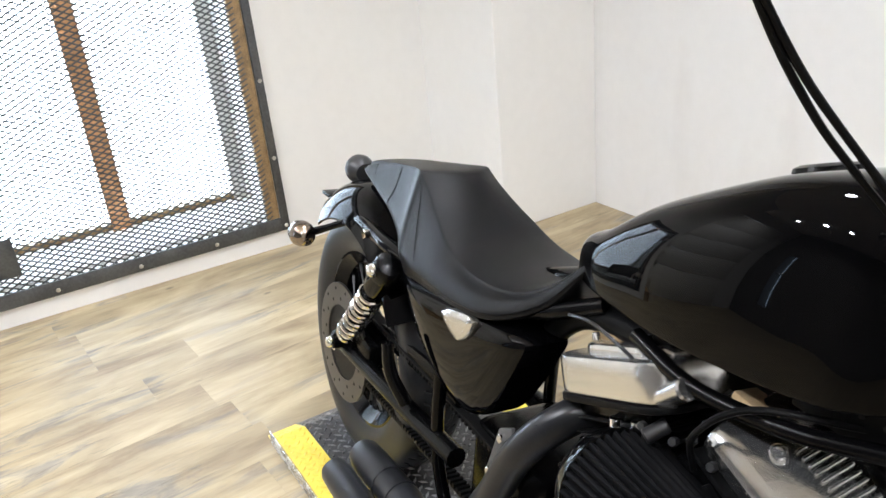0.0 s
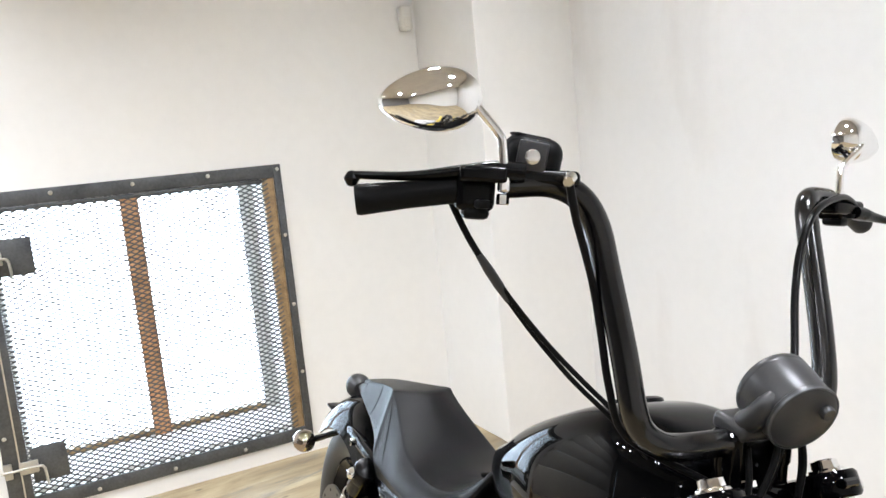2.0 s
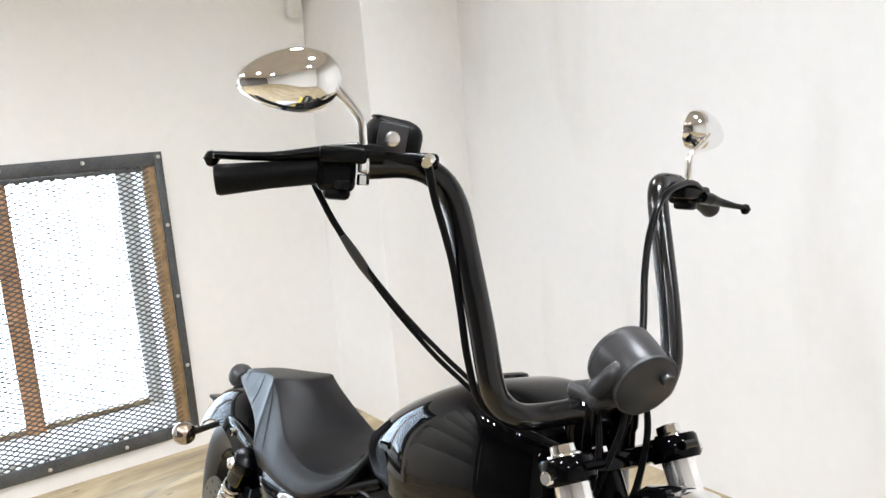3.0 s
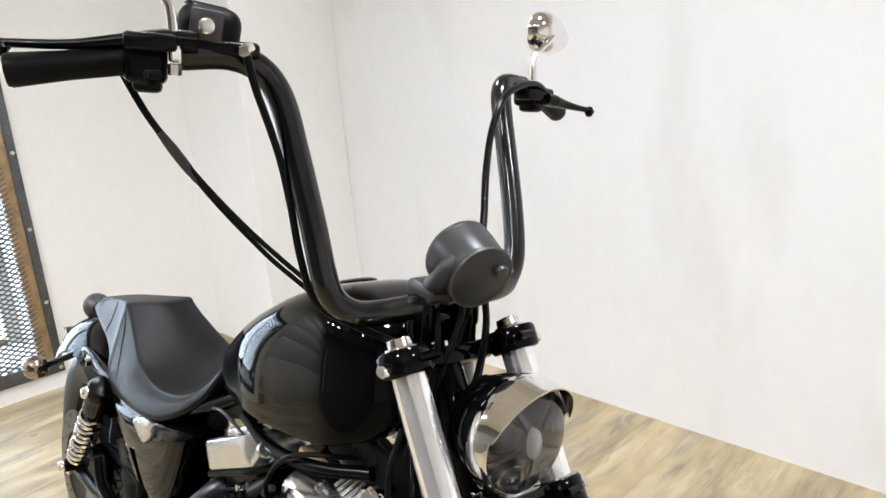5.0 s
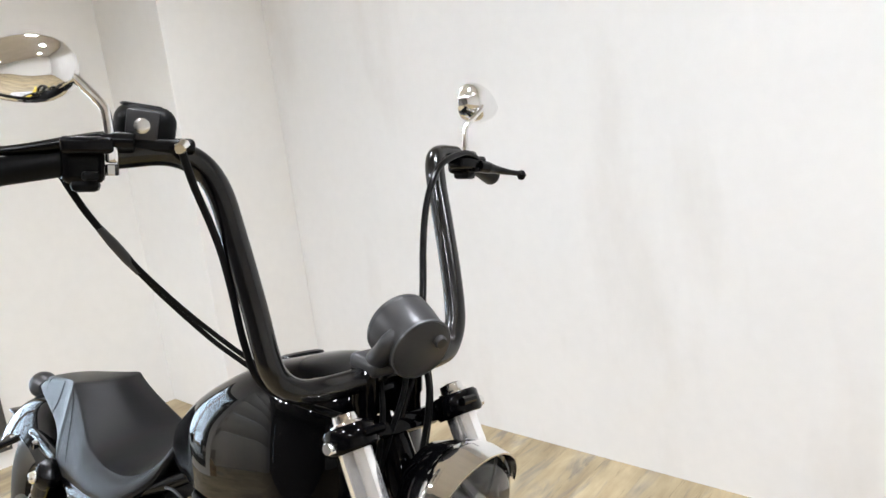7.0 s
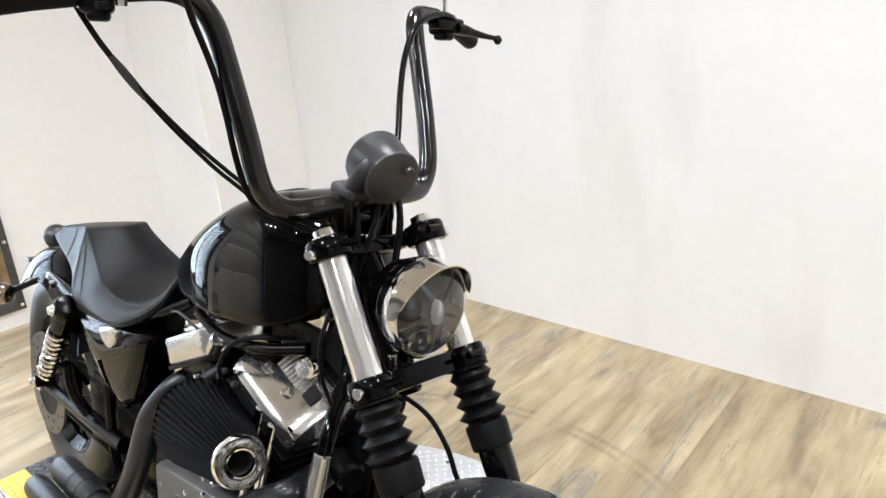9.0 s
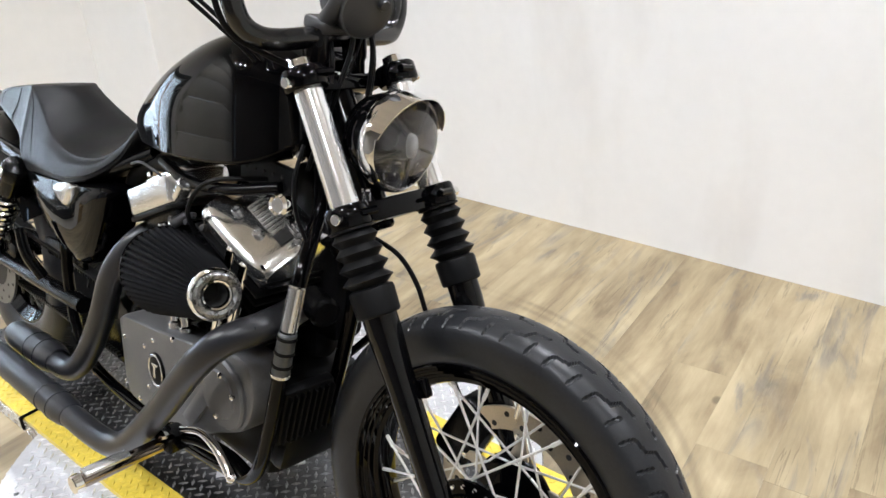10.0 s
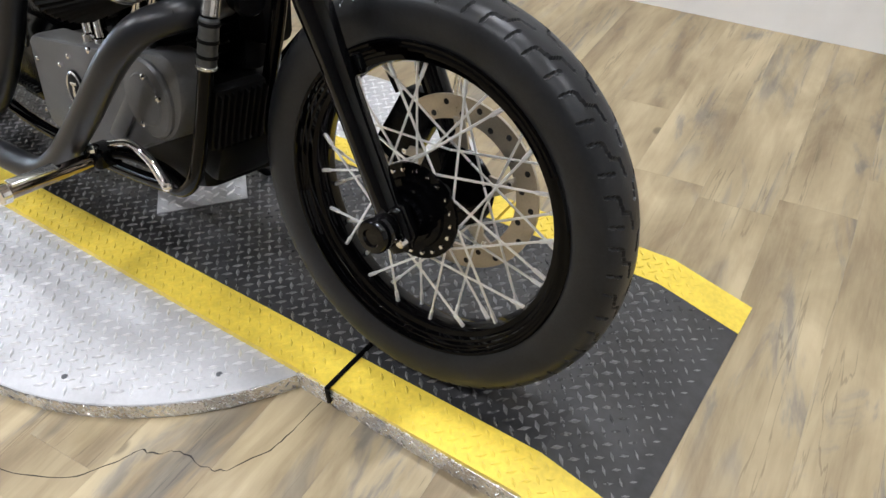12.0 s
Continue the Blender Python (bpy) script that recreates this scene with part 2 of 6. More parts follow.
def part(name, bm, material, parent=None, label="", smooth=True, m=None, angle=38):
    """Links a bmesh as one mesh object under a thing or a part."""
    if m is not None:
        bmesh.ops.transform(bm, matrix=m, verts=bm.verts)
    bmesh.ops.recalc_face_normals(bm, faces=bm.faces)
    me = bpy.data.meshes.new(name)
    if smooth:
        lim = radians(angle)
        for e in bm.edges:
            e.smooth = len(e.link_faces) != 2 or e.calc_face_angle(0) < lim
        for f in bm.faces:
            f.smooth = True
    bm.to_mesh(me)
    bm.free()
    me.materials.append(material)
    ob = new(name, me)
    ob.parent = parent
    if label:
        ob["label"] = label
    return ob


def box(sx, sy, sz, m=None, bevel=0.0, seg=2, bm=None):
    own = bmesh.new()
    bmesh.ops.create_cube(own, size=1)
    bmesh.ops.scale(own, vec=(sx, sy, sz), verts=own.verts)
    if bevel:
        bmesh.ops.bevel(own, geom=own.edges[:], offset=bevel, segments=seg, affect="EDGES", profile=0.5)
    if m is not None:
        bmesh.ops.transform(own, matrix=m, verts=own.verts)
    return own if bm is None else join(bm, own)


def join(bm, other):
    me = bpy.data.meshes.new("tmp")
    other.to_mesh(me)
    other.free()
    bm.from_mesh(me)
    bpy.data.meshes.remove(me)
    return bm


def span(x0, x1, y0, y1, z0, z1, bevel=0.0, bm=None):
    return box(x1 - x0, y1 - y0, z1 - z0, Matrix.Translation(((x0 + x1) / 2, (y0 + y1) / 2, (z0 + z1) / 2)), bevel, 2, bm)


def axis_m(a, b):
    """A matrix whose z runs from a to b, at a."""
    a, b = Vector(a), Vector(b)
    return Matrix.Translation(a) @ (b - a).to_track_quat("Z", "Y").to_matrix().to_4x4()


def lathe(profile, m=None, seg=32, bm=None, squash=(1, 1)):
    """Turns rows of (radius, height) about z."""
    bm = bmesh.new() if bm is None else bm
    rings = []
    mm = m if m is not None else Matrix()
    for r, h in profile:
        if r < 1e-6:
            rings.append([bm.verts.new(mm @ Vector((0, 0, h)))])
        else:
            rings.append([bm.verts.new(mm @ Vector((r * squash[0] * math.cos(2 * math.pi * k / seg), r * squash[1] * math.sin(2 * math.pi * k / seg), h))) for k in range(seg)])
    for a, b in zip(rings, rings[1:]):
        if len(a) == 1 and len(b) == 1:
            continue
        for k in range(seg):
            q = (k + 1) % seg
            face = [a[0], b[q], b[k]] if len(a) == 1 else [a[k], a[q], b[0]] if len(b) == 1 else [a[k], a[q], b[q], b[k]]
            bm.faces.new(face)
    return bm


def rod(a, b, r, seg=16, bevel=None, r2=None, bm=None):
    """A round bar from a to b with eased ends."""
    n = (Vector(b) - Vector(a)).length
    e = min(r, r2 or r, n / 2) * 0.2 if bevel is None else bevel
    q = r if r2 is None else r2
    return lathe([(0, 0), (r - e, 0), (r, e), (q, n - e), (q - e, n), (0, n)], axis_m(a, b), seg, bm)


def smooth_path(points, per=8):
    """A Catmull-Rom line through the points."""
    p = [Vector(q) for q in points]
    p = [2 * p[0] - p[1]] + p + [2 * p[-1] - p[-2]]
    out = []
    for k in range(1, len(p) - 2):
        a, b, c, d = p[k - 1 : k + 3]
        for s in range(per):
            t = s / per
            out.append(0.5 * (2 * b + (c - a) * t + (2 * a - 5 * b + 4 * c - d) * t * t + (3 * b - a - 3 * c + d) * t**3))
    return out + [p[-2]]


def tube(points, r, seg=14, per=8, caps=True, bm=None):
    """A bent round bar along the points; r may be a list, one radius a point."""
    path = smooth_path(points, per) if per > 1 else [Vector(q) for q in points]
    n = len(path)
    radii = [r] * n if isinstance(r, (int, float)) else [float(np.interp(k / (n - 1) * (len(r) - 1), range(len(r)), r)) for k in range(n)]
    bm = bmesh.new() if bm is None else bm
    up, rings = None, []
    for k, q in enumerate(path):
        d = (path[min(k + 1, n - 1)] - path[max(k - 1, 0)]).normalized()
        up = d.orthogonal().normalized() if up is None else (up - up.dot(d) * d).normalized()
        side = d.cross(up)
        rings.append([bm.verts.new(q + radii[k] * (math.cos(2 * math.pi * j / seg) * up + math.sin(2 * math.pi * j / seg) * side)) for j in range(seg)])
    for a, b in zip(rings, rings[1:]):
        for j in range(seg):
            bm.faces.new((a[j], a[(j + 1) % seg], b[(j + 1) % seg], b[j]))
    if caps:
        bm.faces.new(rings[0][::-1])
        bm.faces.new(rings[-1])
    return bm


def loft(rings, cap=True, bm=None):
    """A skin over closed rings of equally many points."""
    bm = bmesh.new() if bm is None else bm
    vs = [[bm.verts.new(p) for p in ring] for ring in rings]
    n = len(vs[0])
    for a, b in zip(vs, vs[1:]):
        for j in range(n):
            bm.faces.new((a[j], a[(j + 1) % n], b[(j + 1) % n], b[j]))
    if cap:
        bm.faces.new(vs[0][::-1])
        bm.faces.new(vs[-1])
    return bm


def plate(outline, thick, m=None, bevel=0.0, bm=None):
    """A flat plate of that outline (x, y), thick in z."""
    own = bmesh.new()
    face = own.faces.new([own.verts.new((x, y, 0)) for x, y in outline])
    top = bmesh.ops.extrude_face_region(own, geom=[face])
    bmesh.ops.translate(own, vec=(0, 0, thick), verts=[v for v in top["geom"] if isinstance(v, bmesh.types.BMVert)])
    bmesh.ops.recalc_face_normals(own, faces=own.faces)
    if bevel:
        bmesh.ops.bevel(own, geom=own.edges[:], offset=bevel, segments=2, affect="EDGES", profile=0.5)
    if m is not None:
        bmesh.ops.transform(own, matrix=m, verts=own.verts)
    return own if bm is None else join(bm, own)


def thing(name, label, category, m=None, group="", kind=""):
    ob = new(name)
    ob.empty_display_size = 0.1
    if m is not None:
        ob.matrix_world = m
    return tagged(ob, label, category, group, kind)


# ---- room ----
WX, WY, CX, CY = -2.44, 1.54, -1.87, 1.02  # window wall, long wall, corner pillar's two faces
CEILING = 3.0


def setting(name, bm, material, label, category, smooth=False):
    return tagged(part(name, bm, material, None, "", smooth), label, category, kind="structure")


b = span(WX - 0.44, WX, -1.155, -0.97, 0, CEILING)
span(WX - 0.44, WX, 0.20, WY + 0.2, 0, CEILING, bm=b)
span(WX - 0.44, WX, -0.97, 0.20, 0, 0.135, bm=b)
span(WX - 0.44, WX, -0.97, 0.20, 1.325, CEILING, bm=b)
setting("wall_west", b, WALL, "cream painted wall with a caged window opening", "wall")
setting("wall_north", span(WX, 3.8, WY, WY + 0.2, 0, CEILING), WALLSCUFF, "plain white painted long wall with faint scuffs", "wall")
setting("wall_pillar", span(WX, CX, CY, WY, 0, CEILING, 0.004), WALL, "boxed-out painted corner pillar", "wall")
setting("wall_east", span(3.8, 4.0, -3.6, WY + 0.2, 0, CEILING), WALL, "plain painted end wall", "wall")
# never in view; its dark colour keeps reflections in the black paint low
b = span(-3.2, -2.40, -3.8, -3.6, 0, CEILING)
span(-2.24, 4.0, -3.8, -3.6, 0, CEILING, bm=b)
span(-2.40, -2.24, -3.8, -3.6, 0, 0.3, bm=b)
span(-2.40, -2.24, -3.8, -3.6, 1.7, CEILING, bm=b)
setting("wall_south", b, DARKWALL, "unseen wall facing the motorcycle, kept dark to dim its reflections", "wall")
b = span(WX - 0.56, WX - 0.44, -3.6, -3.2, 0, CEILING)
span(WX - 0.56, WX - 0.44, -3.2, -1.155, 2.6, CEILING, bm=b)
setting("wall_door_side", b, WALL, "painted wall above and beside the overhead door", "wall")
setting("ceiling", span(-3.0, 4.0, -3.8, WY + 0.2, CEILING, CEILING + 0.1), CEIL, "plain dark ceiling", "ceiling")
floor = setting("floor", span(-3.0, 4.0, -3.7, WY + 0.2, -0.06, -0.0045), GAP, "vinyl plank floor in mottled tan wood grain", "floor")
LAMPGLOW = glow("lamp_glow", (1.0, 0.96, 0.9), 9.0)
for x, y, size, power in LAMPS:
    lamp = thing("ceiling_light", "round white ceiling light fitting", "ceiling light", pose(x, y, 2.96), "ceiling lights")
    q = size / 0.24
    part("housing", lathe([(0, 0.04), (0.15 * q, 0.04), (0.152 * q, 0.03), (0.15 * q, -0.02), (0.13 * q, -0.028), (0, -0.028)], None, 36), PLASTIC, lamp)
    part("diffuser", lathe([(0, -0.030), (0.12 * q, -0.030), (0.118 * q, -0.038), (0, -0.040)], None, 36), LAMPGLOW, lamp, "lit white diffuser")

win2 = thing("window_2", "narrow daylit window in the wall facing the motorcycle", "window", kind="structure")
part("mullion", span(-2.40, -2.24, -3.74, -3.68, 1.02, 1.06), PLASTIC, win2, smooth=False)
setting("backdrop_2", span(-3.2, 0.6, -4.42, -4.4, -0.2, 3.2), glow("daylight_south", (0.55, 0.74, 1.0), 12.0), "pale blue daylight outside the facing window", "backdrop")

# the window's cage
backdrop = setting("backdrop", span(WX - 1.6, WX - 1.58, -3.0, 2.2, -0.5, 3.0), glow("daylight_outside", (0.68, 0.83, 1.0), 12.0), "blown-out white daylight outside the window", "backdrop")
win = thing("window_1", "two-light window behind the steel mesh cage", "window", kind="structure")
part("mullion", span(WX - 0.40, WX - 0.35, -0.416, -0.336, 0.135, 1.325, 0.004), STUD, win, "orange-brown wooden mullion")
part("window_frame", join(span(WX - 0.42, WX - 0.37, -0.97, -0.945, 0.135, 1.325), span(WX - 0.42, WX - 0.37, 0.135, 0.20, 0.135, 1.325)), PLASTIC, win, smooth=False)
part("bottom_rail", span(WX - 0.42, WX - 0.37, -0.945, 0.135, 0.15, 0.175, 0.003), BLOCK, win, "brown wooden bottom rail")
part("window_sill", span(WX - 0.42, WX - 0.03, -0.97, 0.20, 0.135, 0.15, 0.003), WALL, win)
for y0, y1 in ((-0.945, -0.416), (-0.336, 0.135)):
    p = part("pane", span(WX - 0.385, WX - 0.38, y0, y1, 0.175, 1.325), CLEAR, win, smooth=False)
    p.visible_shadow = False

cage = thing("window_cage", "dark steel cage frame with diamond mesh bolted over the window", "security cage")
Y0, Y1, Z0, Z1, FW = -1.031, 0.256, 0.076, 1.391, 0.06
for nm, bm in (("side_bar", span(WX + 0.001, WX + 0.012, Y0, Y0 + FW, Z0, Z1, 0.002)), ("side_bar", span(WX + 0.001, WX + 0.012, Y1 - 0.035, Y1, Z0, Z1, 0.002)),
               ("top_bar", span(WX + 0.001, WX + 0.012, Y0 + FW, Y1 - 0.035, Z1 - FW, Z1, 0.002)), ("bottom_bar", span(WX + 0.001, WX + 0.012, Y0 + FW, Y1 - 0.035, Z0, Z0 + FW, 0.002))):
    part(nm, bm, STEEL, cage)
part("wood_batten", span(WX - 0.02, WX + 0.004, Y1 - 0.09, Y1 - 0.036, Z0 + FW, Z1 - FW, 0.002), BLOCK, cage, "weathered brown wood batten")
# an inner door frame of thin bar
b = span(WX + 0.002, WX + 0.018, Y0 + FW, Y0 + FW + 0.03, Z0 + FW, Z1 - FW, 0.002)
span(WX + 0.002, WX + 0.018, Y0 + FW + 0.03, Y1 - 0.095, Z1 - FW - 0.02, Z1 - FW - 0.001, 0.002, bm=b)
part("gate_frame", b, STEEL, cage)
# added strip: the pale line of light in the gap beside the gate
part("gate_lit_gap", span(WX + 0.018, WX + 0.021, Y0 + FW - 0.004, Y0 + FW + 0.002, Z0 + FW, Z1 - FW), ZINC, cage, "thin bright strip for the lit gap along the gate", smooth=False)


def expanded_mesh(y0, y1, z0, z1, px, pz, w, x):
    """Flattened diamond mesh: zigzag strands."""
    b = bmesh.new()
    rows, cols = int((z1 - z0) / pz), int((y1 - y0) / px)
    for r in range(rows):
        for c in range(cols):
            yc, zc = y0 + c * px + (r % 2) * px / 2, z0 + r * pz
            for s in (-1, 1):
                a, d = Vector((x, yc, zc)), Vector((x, yc + s * px / 2, zc + pz))
                if not y0 <= d.y <= y1 or not y0 <= a.y <= y1:
                    continue
                nn = Vector((0, d.z - a.z, -(d.y - a.y))).normalized() * w / 2
                e = Vector((0.0018, 0, 0))
                v = [b.verts.new(q) for q in (a - nn, a + nn, d + nn, d - nn, a - nn + e, a + nn + e, d + nn + e, d - nn + e)]
                for f in ((4, 5, 6, 7), (3, 2, 1, 0), (0, 1, 5, 4), (2, 3, 7, 6)):
                    b.faces.new([v[i] for i in f])
    return b


part("mesh_panel", expanded_mesh(Y0 + FW, Y1 - 0.06, Z0 + FW - 0.005, Z1 - FW + 0.005, 0.043, 0.0107, 0.0058, WX + 0.004), MESH, cage, "expanded diamond steel mesh", smooth=False)
bolt = lathe([(0, 0.006), (0.004, 0.0055), (0.008, 0.003), (0.009, 0)], pose(0, 0, 0, 0, 90, 0), 12)
BOLT = part("bolt", bolt, ZINC, cage)
spots = [(y, Z1 - 0.022) for y in np.linspace(Y0 + 0.02, Y1 - 0.016, 5)] + [(y, Z0 + 0.022) for y in np.linspace(Y0 + 0.02, Y1 - 0.016, 5)]
spots += [(Y1 - 0.016, z) for z in np.linspace(Z0, Z1, 5)[1:4]] + [(Y0 + 0.02, z) for z in np.linspace(Z0, Z1, 5)[1:4]]
BOLT.location = (WX + 0.012, *spots[0])
for y, z in spots[1:]:
    o = BOLT.copy()
    scene.collection.objects.link(o)
    o.location = (WX + 0.012, y, z)
for z in (0.27, 1.13):
    latch = thing("gate_latch", "steel slide-bolt latch on a dark backing plate of the window cage", "latch", pose(WX, Y0, z), "cage latches")
    part("backing_plate", span(0.006, 0.012, 0.10, 0.235, -0.075, 0.075, 0.001), STEEL, latch)
    part("body", span(0.013, 0.03, 0.055, 0.125, -0.026, 0.026, 0.004), ZINC, latch)
    part("keeper", span(0.013, 0.03, 0.0, 0.03, -0.032, 0.032, 0.004), ZINC, latch)
    part("slide_bolt", tube([(0.034, -0.01, 0.0), (0.034, 0.12, 0.0), (0.036, 0.142, -0.006), (0.036, 0.148, -0.03), (0.036, 0.150, -0.085)], 0.0055, 10, 4), ZINC, latch, "bright bent sliding bolt")

sensor = thing("wall_sensor", "small white plastic alarm sensor high on the wall", "sensor", pose(WX, 0.960, 2.03))
part("case", box(0.05, 0.062, 0.12, pose(0.027, 0, 0, 0, 0, 0), 0.014, 3), PLASTIC, sensor)
part("lens", box(0.006, 0.035, 0.045, pose(0.053, 0, -0.022), 0.002), DOORW, sensor)

# overhead door
door = thing("door_1", "white sectional overhead door beside the window wall", "overhead door", kind="structure")
for k in range(5):
    part("panel", span(WX - 0.40, WX - 0.36, -3.2, -1.162, 0.006 + k * 0.51, 0.006 + k * 0.51 + 0.505, 0.004), DOORW, door)
part("track", join(span(WX - 0.30, WX - 0.285, -1.275, -1.215, 0.06, 2.6, 0.002), span(WX - 0.30, WX - 0.25, -1.220, -1.215, 0.06, 2.6)), ZINC, door, "galvanised vertical door track")
for z in (0.51, 1.02, 1.53):
    h = part("hinge", plate([(0.0, 0.105), (0.030, 0.045), (0.042, 0.0), (0.028, -0.05), (0.0, -0.095), (-0.024, -0.05), (-0.034, 0.0), (-0.024, 0.05)], 0.004, pose(WX - 0.357, -1.355, z, 90, 0, 90), 0.001), ZINC, door, "diamond-shaped galvanised hinge")
    part("hinge_pin", join(rod((WX - 0.347, -1.42, z), (WX - 0.347, -1.30, z), 0.009, 10), rod((WX - 0.345, -1.32, z), (WX - 0.30, -1.25, z), 0.006, 8)), ZINC, h)
part("lock_plate", box(0.004, 0.075, 0.085, pose(WX - 0.357, -1.385, 0.80), 0.001), ZINC, door)
bb = part("bottom_bracket", span(WX - 0.358, WX - 0.35, -1.41, -1.315, 0.03, 0.19, 0.002), ZINC, door, "galvanised bottom bracket and roller")
part("roller", join(rod((WX - 0.345, -1.36, 0.035), (WX - 0.29, -1.22, 0.035), 0.008, 10), rod((WX - 0.30, -1.26, 0.035), (WX - 0.275, -1.235, 0.035), 0.022, 16)), ZINC, bb)
part("angle_foot", join(box(0.05, 0.10, 0.006, pose(WX - 0.31, -1.30, 0.062), 0.001), box(0.006, 0.10, 0.04, pose(WX - 0.287, -1.30, 0.078), 0.001)), ZINC, bb, smooth=False)
tb = part("track_bracket", span(WX - 0.284, WX - 0.22, -1.262, -1.19, 0.665, 0.725, 0.003), ZINC, door)
part("bolt", lathe([(0, 0.006), (0.006, 0.005), (0.008, 0)], pose(WX - 0.22, -1.225, 0.695, 0, 90, 0), 10), STEEL, tb)
setting("trim", span(WX - 0.27, WX - 0.012, -1.285, -1.158, 0.0, 0.105, 0.003), BLOCK, "brown wooden block at the foot of the door jamb", "trim")

# ---- turntable and lift deck ----
TX, TY, TR = 0.067, -0.015, 0.63


def treads(inside, z, x0, x1, y0, y1, pitch=0.027, ln=0.0108, wd=0.0034, h=0.0020, drop=None):
    """Raised lozenges in alternate directions, for a tread plate."""
    verts, faces = [], []
    rows, cols = int((y1 - y0) / pitch * 2), int((x1 - x0) / pitch * 2)
    for r in range(rows + 1):
        for c in range(cols + 1):
            if (r + c) % 2:
                continue
            cx, cy = x0 + c * pitch / 2, y0 + r * pitch / 2
            if not inside(cx, cy):
                continue
            a = radians(45 if r % 2 else -45) + 0.0
            ca, sa = math.cos(a), math.sin(a)
            n = len(verts)
            for u, v, w in ((-ln, 0, 0), (0, -wd, 0), (ln, 0, 0), (0, wd, 0), (-ln * 0.55, 0, h), (0, -wd * 0.4, h), (ln * 0.55, 0, h), (0, wd * 0.4, h)):
                px, py = cx + u * ca - v * sa, cy + u * sa + v * ca
                verts.append((px, py, (z if drop is None else drop(px)) + w))
            faces += [(n + 4, n + 5, n + 6, n + 7)] + [(n + i, n + (i + 1) % 4, n + 4 + (i + 1) % 4, n + 4 + i) for i in range(4)]
    b = bmesh.new()
    vs = [b.verts.new(v) for v in verts]
    for f in faces:
        b.faces.new([vs[i] for i in f])
    return b


disc = thing("turntable", "round aluminium tread-plate turntable set under the lift deck", "turntable", pose(TX, TY, 0))
part("plate", lathe([(0, 0.036), (TR - 0.002, 0.036), (TR, 0.034), (TR, 0.0), (0, 0.0)], None, 96), ALU, disc)
o = part("tread", treads(lambda x, y: x * x + y * y < (TR - 0.02) ** 2 and abs(y + 0.0) > 0.30, 0.036, -TR, TR, -TR, TR, 0.033, 0.0140, 0.0042, 0.0028), TREADALU, disc, smooth=False)
o["kind"] = "stuff"
part("rim_band", lathe([(TR + 0.0002, 0.002), (TR + 0.0012, 0.003), (TR + 0.0012, 0.0325), (TR + 0.0002, 0.0335)], None, 96), SKIRTALU, disc, "bright aluminium edge band")
o = part("rim_tread", treads(lambda x, y: True, 0.0013, 0, 2 * math.pi * TR, 0.006, 0.034, 0.024, 0.0080, 0.0022, 0.0016), SKIRTALU, disc, smooth=False)
o["kind"] = "stuff"
for v in o.data.vertices:
    a, r = v.co.x / TR, TR + v.co.z
    v.co = (r * math.cos(a), r * math.sin(a), v.co.y)
screw_mesh = None
for a in (200, 230, 262, 290, 318, 20, 60, 100, 140):
    q = (TR - 0.05) * Vector((math.cos(radians(a)), math.sin(radians(a))))
    if screw_mesh is None:
        o = part("screw", lathe([(0, 0.0016), (0.005, 0.0014), (0.006, 0)], None, 10), STEEL, disc)
        screw_mesh = o.data
    else:
        o = new("screw", screw_mesh)
        o.parent = disc
    o.location = (q.x, q.y, 0.036)

DX0, DX1, DY0, DY1, DH = -1.15, 1.225, -0.325, 0.297, 0.05
K0, K1, STRIP = -1.06, 1.06, 0.082


def deck_z(x):
    """Height of the deck: flat, with short ramps at both ends."""
    return DH * min(1.0, max(0.06, (x - DX0) / (K0 - DX0)), max(0.06, (DX1 - x) / (DX1 - K1)))


deck = thing("lift_deck", "long black tread-plate motorcycle deck with yellow edge strips", "display deck")


def deck_slab(x0, x1, y0, y1, lift=0.0):
    xs = [x0] + [k for k in (K0, K1) if x0 < k < x1] + [x1]
    rings = [[(x, y0, 0.037 if abs(x - TX) < TR - 0.03 else 0.001), (x, y1, 0.037 if abs(x - TX) < TR - 0.03 else 0.001), (x, y1, deck_z(x) + lift), (x, y0, deck_z(x) + lift)] for x in xs]
    return loft(rings)


J0, J1 = -0.556, 0.692
for x0, x1 in ((DX0, J0 - 0.003), (J0 + 0.003, J1 - 0.003), (J1 + 0.003, DX1)):
    part("deck_plate", deck_slab(x0, x1, DY0 + STRIP, DY1 - STRIP), DECKBLACK, deck, smooth=False)
    for y0, y1 in ((DY0, DY0 + STRIP - 0.0005), (DY1 - STRIP + 0.0005, DY1)):
        part("edge_strip", deck_slab(x0, x1, y0, y1, 0.0004), YELLOW, deck, "yellow painted tread-plate strip", smooth=False)
o = part("deck_tread", treads(lambda x, y: True, DH, DX0 + 0.02, DX1 - 0.02, DY0 + STRIP + 0.01, DY1 - STRIP - 0.01, pitch=0.030, ln=0.0125, wd=0.0041, h=0.0030, drop=deck_z), DECKTREAD, deck, smooth=False)
o["kind"] = "stuff"
for nm, y0 in (("strip_tread", DY0), ("strip_tread", DY1 - STRIP)):
    o = part(nm, treads(lambda x, y: abs(x - J0) > 0.02 and abs(x - J1) > 0.02, DH, DX0 + 0.015, DX1 - 0.015, y0 + 0.012, y0 + STRIP - 0.01, drop=lambda x: deck_z(x) + 0.0004), YELLOW, deck, smooth=False)
    o["kind"] = "stuff"
for j in (J0, J1):
    part("hinge_slot", join(rod((j, DY0 - 0.006, DH + 0.0015), (j, DY0 + STRIP + 0.045, DH + 0.0015), 0.0048, 12), rod((j, DY0 - 0.0065, DH + 0.004), (j, DY0 - 0.0065, 0.016), 0.0045, 12)), SATIN, deck, "black joint bar")
